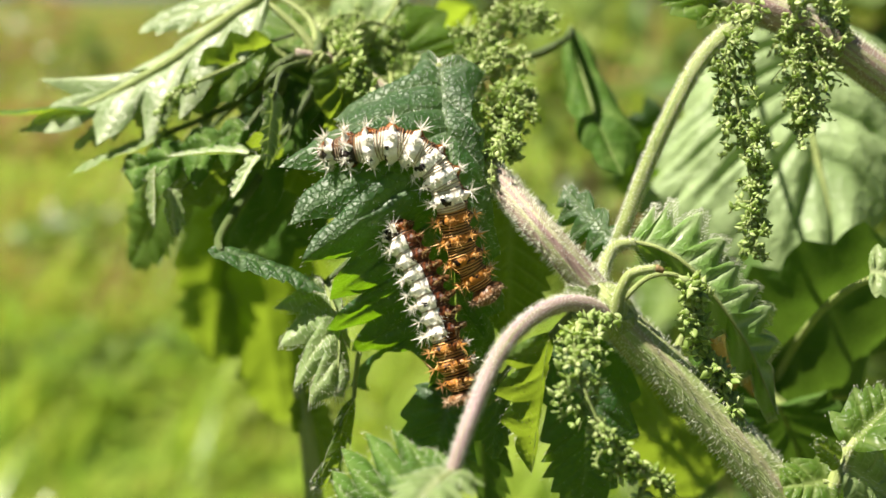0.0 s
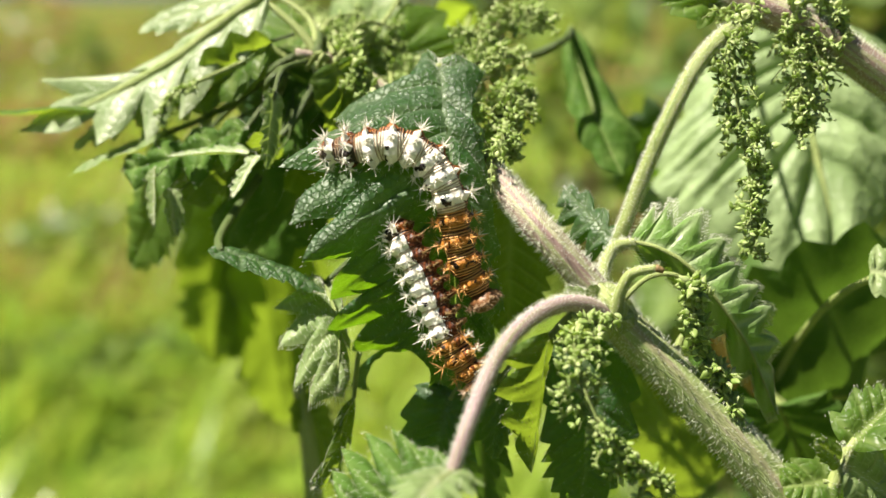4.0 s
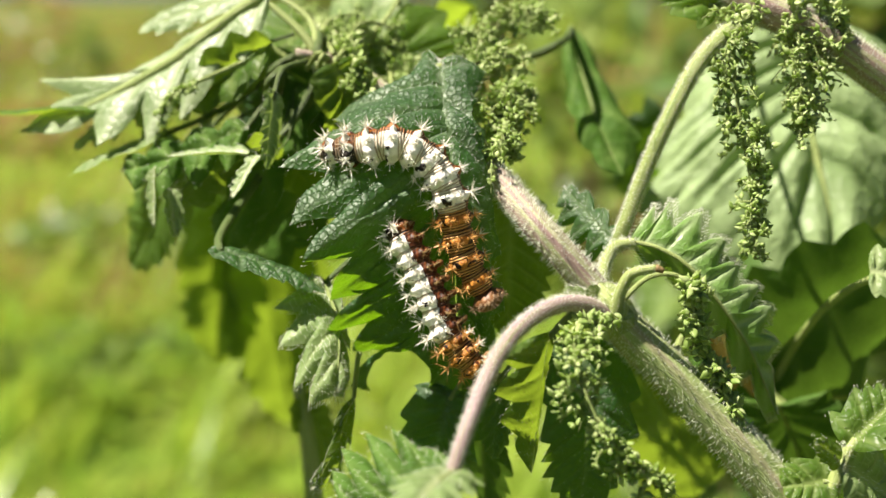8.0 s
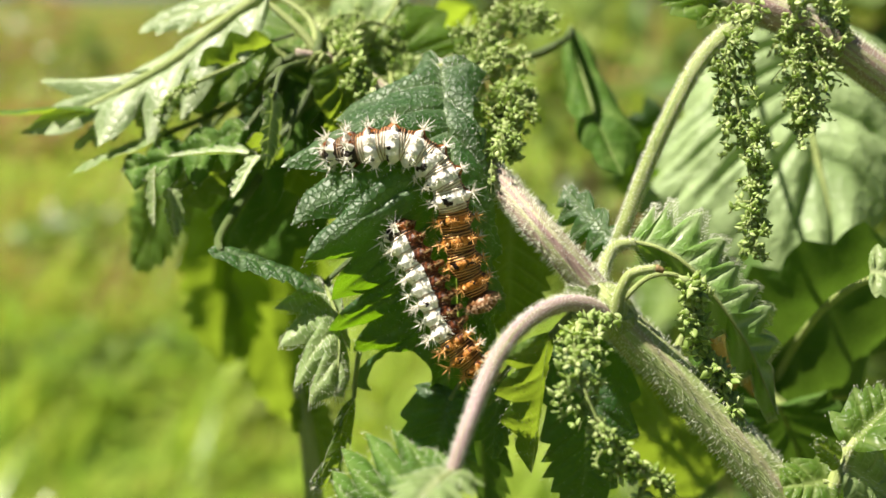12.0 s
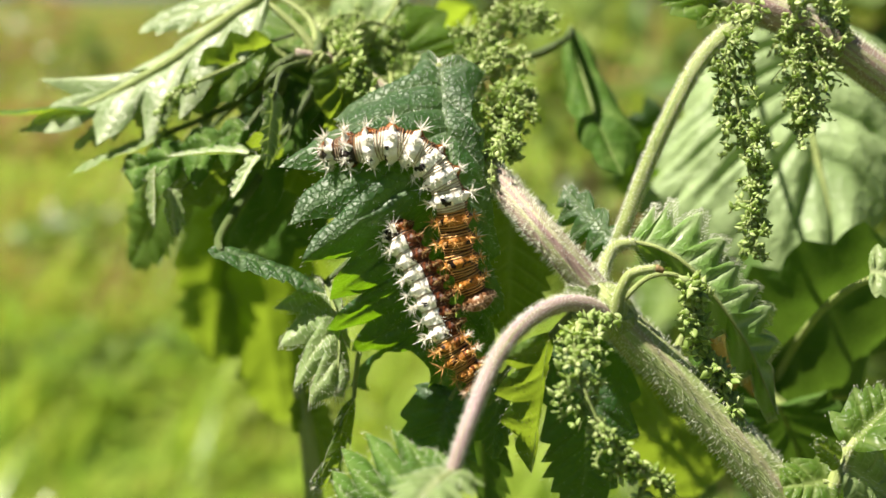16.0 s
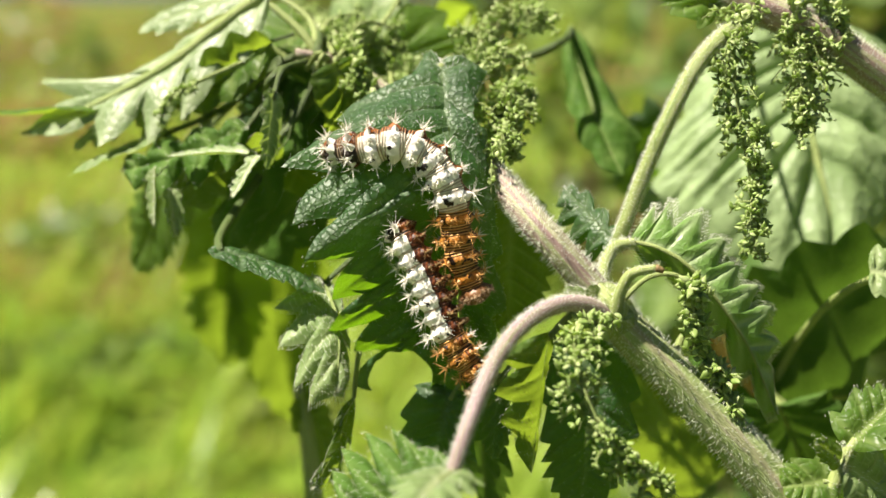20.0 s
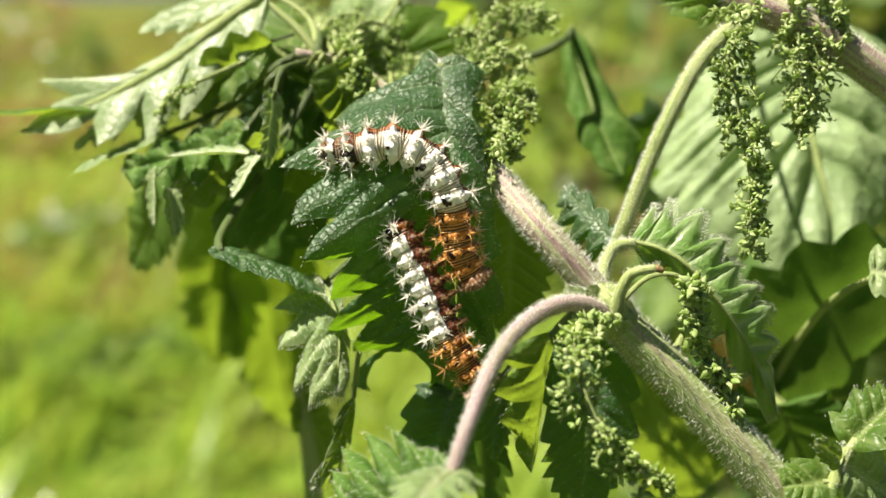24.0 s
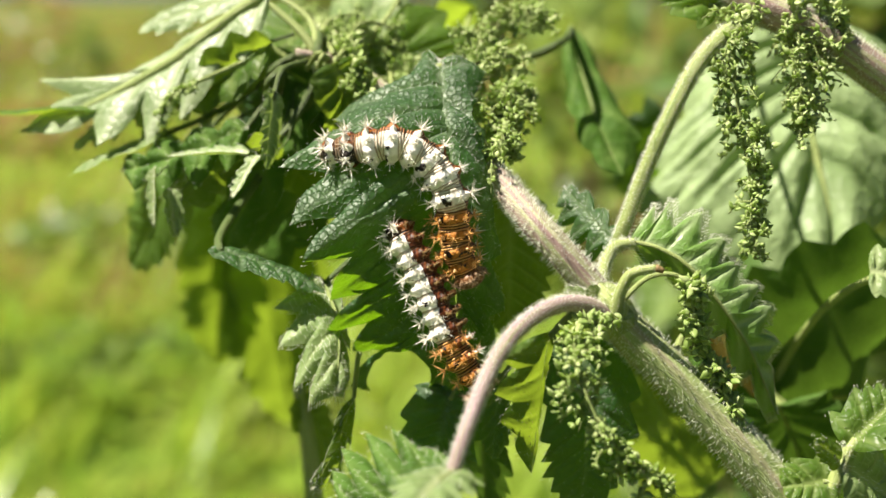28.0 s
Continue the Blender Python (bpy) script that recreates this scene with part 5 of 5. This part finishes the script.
# ---- second nettle ----
second = thing("nettle_plant", at((110, 0, -120)).to_2d().to_3d(), "taller nettle with a purple-tinged stem and broad pale leaves", "nettle", "nettles")
sv, sf, ss, sl = tube([(170, -550, -160), (185, -400, -110), (188, -250, -70), (178, -120, -40), (140, -30, -24), (100, 5, -17), (73.1, 16.0, -12), (62.2, 23.9, -11), (51.8, 30.5, -10), (44.7, 33.6, -10), (38.0, 38.4, -12), (29.6, 42.9, -14)], [3.2, 3.2, 3.2, 3.1, 3, 2.8, 2.7, 2.6, 2.4, 2.4, 2.0, 1.8], 18, 420, 0.05, 0.02, 0.06)
stem2 = part("stem", sv, sf, STEM_MAIN, second, "purple-tinged hairy nettle stem", layers=sl)
hairs(stem2, [q for q in ss if q[0].y > 10], 7000, 0.75, 0.04, 6, spread=0.5)
lobed_leaf(second, [(63.2, 40.7, -64), (64.0, 28.4, -58), (64.9, 17.9, -53), (66.4, 3.9, -49), (64.2, -8.0, -47)], [(51.4, 38.2, -68), (44.0, 27.3, -65), (37.4, 15.4, -60), (34.7, 6.1, -57), (39.3, 0.9, -54), (49.6, -1.1, -51), (58.7, -6.9, -48)], [(73.8, 38.2, -62), (81.9, 26.5, -59), (82.8, 15.1, -56), (77.4, 6.0, -52)], LEAF_UNDER, face=(-0.2, 0.75, 0.6), deep=0.12, cols=16, rows=10, relief=3.4, arch=(0.05, 0.05), ripple=0.8, seed=31, ridge=-0.8, first=0.0, last=0.5, petiole=[(30.4, 42.7, -14), (40.5, 53.0, -44), (52.7, 50.1, -63)], stalk=0.45, label="broad pale green nettle leaf underside in sunlight")
lobed_leaf(second, [(23.7, 0.2, -5), (21.7, 3.0, -8), (19.6, 6.0, -12), (17.7, 9.0, -17)], [(22.2, -3.2, -8), (19.7, -2.3, -11), (17.3, 0.4, -13), (15.9, 3.5, -15), (16.2, 6.2, -16)], [(24.0, 3.4, -8), (22.8, 6.0, -12), (20.8, 8.4, -15), (18.6, 9.4, -16)], LEAF, face=(-0.2, 0.5, 0.8), deep=0.56, cols=12, rows=10, seed=32, arch=(0.1, 0.1), relief=0.7, hair=400,
           petiole=[(43.2, 32.6, -9), (39.2, 29.9, -7), (34.5, 25.0, -5), (30.2, 17.2, -4), (26.7, 9.2, -4), (24.2, 2.6, -4)], stalk=1.05, stalk_hair=3400, label="dark deeply toothed leaf on a long arching stalk")
lobed_leaf(second, [(53.2, -21.4, -50), (58.9, -15.2, -46), (65.3, -8.8, -42), (74.8, -0.8, -40)], [(58.8, -28.0, -56), (66.4, -30.3, -58), (74.5, -26.2, -58), (80.1, -15.8, -54)], [(47.9, -12.2, -44), (49.7, -2.6, -36), (57.0, 1.4, -33), (66.5, 4.5, -32)], LEAF_MID, face=(0, 0.4, 0.9), deep=0.22, cols=10, rows=7, seed=38, arch=(0.08, 0.08), relief=0.8, ridge=0.3, petiole=[(95, -60, -40), (64.5, -32.3, -44), (48, -18, -52)], stalk=0.6, label="broad shaded nettle leaf")
lobed_leaf(second, [(53.9, -25.0, -36), (57.2, -30.5, -40), (60.5, -37.0, -45), (64.6, -48.1, -52)], [(47.0, -23.6, -36), (45.1, -31.5, -40), (49.3, -40.1, -46), (56.7, -48.1, -52)], [(61.8, -22.4, -34), (70.6, -25.4, -36), (76.5, -33.7, -42), (73.7, -44.7, -50)], LEAF_MID, face=(0, 0.4, 0.9), deep=0.22, cols=10, rows=7, seed=34, arch=(0.08, 0.08), relief=0.8, ridge=0.3, first=0.0, last=0.3, petiole=[(95, -60, -50), (72.1, -29.6, -58), (60, -24, -62)], stalk=0.6, label="shaded nettle leaf low behind the stem")
lobed_leaf(second, [(51.0, -8.3, -66), (56.2, -16.7, -66), (59.9, -27.4, -68), (61.0, -40.8, -72)], [(46.2, -16.8, -68), (44.4, -25.5, -70), (50.2, -36.5, -72)], [(61.5, -8.4, -70), (66.8, -18.0, -70), (67.4, -30.1, -72)], LEAF_MID, face=(0, 0.4, 0.9), deep=0.22, cols=10, rows=7, seed=39, arch=(0.08, 0.08), relief=0.6, petiole=[(95, -60, -60), (60, -30, -70), (46, -10, -72)], stalk=0.5, label="shaded nettle leaf behind the node")
leaf(second, (63.2, 33.6, -30), (77.1, 28.0, -34), 16, (0.2, 0.8, 0.4), LEAF_PALE, teeth=8, seed=35, petiole=[(48.6, 32.0, -10), (52.7, 33.8, -13)], stalk=0.35)
leaf(second, (39.0, 33.8, -13), (32.8, 38.0, -14), 10, (0, 0.5, 0.8), LEAF_SOFT, teeth=6, seed=36, petiole=[(43.1, 34.0, -10), (41.2, 34.0, -12)], stalk=0.5)
lobed_leaf(plant, [(22.3, 39.3, -54), (23.6, 31.3, -50), (25.9, 21.4, -44), (29.5, 12.0, -40)], [(21.1, 29.3, -50), (21.4, 23.0, -46), (23.1, 17.0, -42), (26.2, 13.1, -40)], [(27.4, 30.6, -52), (30.1, 24.2, -48), (33.3, 18.7, -44), (31.5, 14.2, -42)], LEAF_MID, face=(-0.4, 0.3, 0.8), deep=0.16, cols=9, rows=7, seed=37, arch=(0.12, 0.12), relief=0.3, ridge=0.25,
           petiole=[(0.5, 16.2, -15), (1.3, 24.9, -22), (7.1, 29.9, -32), (14.5, 31.5, -38), (20.0, 34.6, -41)], stalk=0.8, stalk_mat=STEM_DARK, label="green leaf with dry brown tip hanging behind")
lobed_leaf(second, [(41.9, 25.5, -68), (39.4, 21.6, -72), (37.0, 16.5, -76), (35.1, 10.8, -82)], [(37.7, 28.7, -68), (34.5, 24.7, -72), (33.7, 19.6, -76), (33.6, 14.6, -80)], [(44.4, 19.3, -72), (42.5, 14.8, -76), (39.7, 10.8, -80)], LEAF, face=(0.1, -0.3, 0.9), deep=0.3, cols=8, rows=6, seed=106, petiole=[(140, -30, -26), (110, 10, -80), (70, 20, -88)], stalk=0.5, label="dark shaded nettle leaf behind the long stalk")
flower_cluster(second, [(43.4, 32.8, -8), (39.8, 29.4, -6), (39.9, 20.0, -5), (41.8, 8.5, -5), (42.4, -1.5, -5)], 320, 5.4, 11, 0.84, from_s=0.04, label="long hanging green flower string")
flower_cluster(second, [(48.3, 31.9, -9), (49.6, 28.9, -8), (50.4, 24.5, -8), (49.4, 16.0, -8)], 300, 5.8, 12, 0.8, single=False, from_s=0.04, label="green flower string behind")
flower_cluster(second, [(47.3, 32.1, -8), (51.9, 34.4, -8), (55.8, 29.7, -8)], 70, 3.0, 13, 1.1, single=False)

# ---- small shoots at the side ----
third = thing("nettle_shoot", at((70, -60, -10)).to_2d().to_3d(), "young hairy nettle shoot beside the stem", "nettle", "nettles")
sv, sf, ss, sl = tube([(60, -545, -110), (60, -350, -55), (59, -200, -22), (55, -110, -8), (51, -68, -2), (49.5, -41.5, 0), (49.7, -35.1, 2), (50.8, -30.0, 2), (52.5, -26.0, 2)], [1.6, 1.6, 1.5, 1.4, 1.3, 1.2, 1.1, 0.95, 0.8], 12, 200)
young = part("stem", sv, sf, STEM, third, layers=sl)
hairs(young, [q for q in ss if q[0].y > -45], 900, 0.6, 0.04, 9, spread=0.3)
leaf(third, (52.7, -25.7, 2), (60.6, -19.5, -2), 9, (-0.5, 0.4, 0.8), LEAF_SOFT, fold=(18, 18), depth=0.45, lean=0.5, teeth=5, seed=41, hair=250, petiole=[(50.8, -30.0, 2), (51.6, -27.8, 2)], label="young bright nettle leaf")
leaf(third, (50.7, -30.0, 2), (43.8, -30.7, 3), 7, (0, 0.5, 0.9), LEAF_SOFT, teeth=5, seed=42, petiole=[(50.9, -30.4, 2)], stalk=0.4)
leaf(third, (51.9, -27.9, 2), (62.5, -35.1, -3), 9, (-0.2, 0.5, 0.8), LEAF_PALE, teeth=6, seed=44, petiole=[(51.1, -29.6, 2), (51.5, -28.7, 2)], stalk=0.5, hair=200)
leaf(third, (51.2, -27.3, 3), (46.9, -24.4, 6), 3.5, (-0.2, 0.4, 0.9), LEAF_SOFT, teeth=4, seed=45, petiole=[(51.1, -29.6, 2), (51.3, -28.5, 2)], stalk=0.4, hair=80)
leaf(third, (59.0, -3.0, -8), (65.2, -4.6, -8), 9, (-0.2, 0.6, 0.9), LEAF_PALE, teeth=6, seed=43, petiole=[(55.8, -33.6, -60), (58.2, -18.0, -45), (58.9, -8.1, -25)], stalk=0.6)

back_shoot = thing("nettle_shoot", at((-20, 0, -60)).to_2d().to_3d(), "pale nettle shoot standing behind the hanging leaves", "nettle", "nettles")
sv, sf, ss, sl = tube([(-24, -560, -75), (-23, -380, -68), (-22, -220, -62), (-22, -120, -57), (-21.7, -60.2, -53), (-22.0, -51.1, -52), (-23.0, -35.0, -50), (-24.7, -24.0, -48)], [2.2, 2.2, 2.1, 2.0, 1.9, 1.8, 1.5, 1.0], 10, 90)
part("stem", sv, sf, STEM, back_shoot, layers=sl)
leaf(back_shoot, (-24.2, -24.9, -47), (-18.5, -42.0, -56), 7, (0.2, 0.3, 1), LEAF_SOFT, teeth=8, seed=71, petiole=[(-24.7, -24.2, -48), (-24.4, -23.9, -47)], stalk=0.5)

# ---- caterpillars ----
upper = caterpillar([(-14.5, 12.6, 3), (-10.4, 12.9, 4), (-6.1, 13.5, 4.4), (-2.1, 11.7, 4), (0.4, 8.0, 4), (1.7, 3.0, 3), (3.0, -1.4, 2.5), (5.8, -5.9, 2)], ((-0.1, -0.62, 0.75), (-0.1, 0.0, 1)), 2.2, 7,
    [(0, (5.8, -5.8, 2)), (1, (5.9, -6.0, 2)), (2, (5.5, -6.5, 2)), (3.5, (5.4, -6.7, 2)), (5.5, (5.8, -6.6, 2)), (8, (5.9, -6.6, 2)), (8.5, (6.6, -6.5, 2)), (9.5, (6.3, -7.1, 2)), (10, (5.9, -7.4, 2)),
     (11, (5.8, -7.1, 2)), (12.5, (4.8, -6.8, 2)), (14.5, (5.3, -6.3, 2)), (15, (5.3, -6.3, 2)), (16, (4.7, -6.6, 2)), (17, (4.5, -6.6, 2)), (17.5, (5.1, -6.6, 2)), (18, (4.5, -7.1, 2)), (19, (3.7, -6.7, 2)),
     (20, (4.0, -5.8, 2)), (21, (4.7, -5.0, 2)), (21.5, (4.5, -4.7, 2)), (23.5, (3.8, -4.3, 2)), (24, (4.2, -3.9, 2)), (26, (4.2, -3.9, 2)), (27, (3.1, -3.9, 2)), (28, (3.5, -3.7, 2))], 5,
    "white-backed orange spiny caterpillar curled over the nettle leaf", 1)
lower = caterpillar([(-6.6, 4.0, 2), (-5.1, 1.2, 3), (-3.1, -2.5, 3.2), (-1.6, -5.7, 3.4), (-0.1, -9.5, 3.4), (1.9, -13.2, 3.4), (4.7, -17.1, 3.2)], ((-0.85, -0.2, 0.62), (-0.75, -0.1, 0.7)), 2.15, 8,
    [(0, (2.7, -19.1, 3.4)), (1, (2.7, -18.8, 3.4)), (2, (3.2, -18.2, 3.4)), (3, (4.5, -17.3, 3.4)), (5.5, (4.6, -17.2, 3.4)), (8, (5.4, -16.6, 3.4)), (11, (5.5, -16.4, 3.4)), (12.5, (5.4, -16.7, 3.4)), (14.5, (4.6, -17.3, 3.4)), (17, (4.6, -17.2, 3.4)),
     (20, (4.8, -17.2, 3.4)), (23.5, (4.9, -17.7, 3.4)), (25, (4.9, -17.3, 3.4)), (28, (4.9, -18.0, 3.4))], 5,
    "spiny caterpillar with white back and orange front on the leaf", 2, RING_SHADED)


# ---- what moves ----
def motions():
    for ob, degrees in SWINGS:
        rest = ob.matrix_basis.copy()
        walk(ob, [(t, rest @ Matrix.Rotation(radians(degrees) * s / 8, 4, NEAR)) for t, s in SWAY])
    for ob in (main_leaf, upper, lower):
        rest = ob.matrix_basis.copy()
        walk(ob, [(t, Matrix.Translation(RIGHT * s * 0.000027) @ rest) for t, s in SWAY])
    for ob, rows in MOVING:
        walk(ob, rows)


motions()
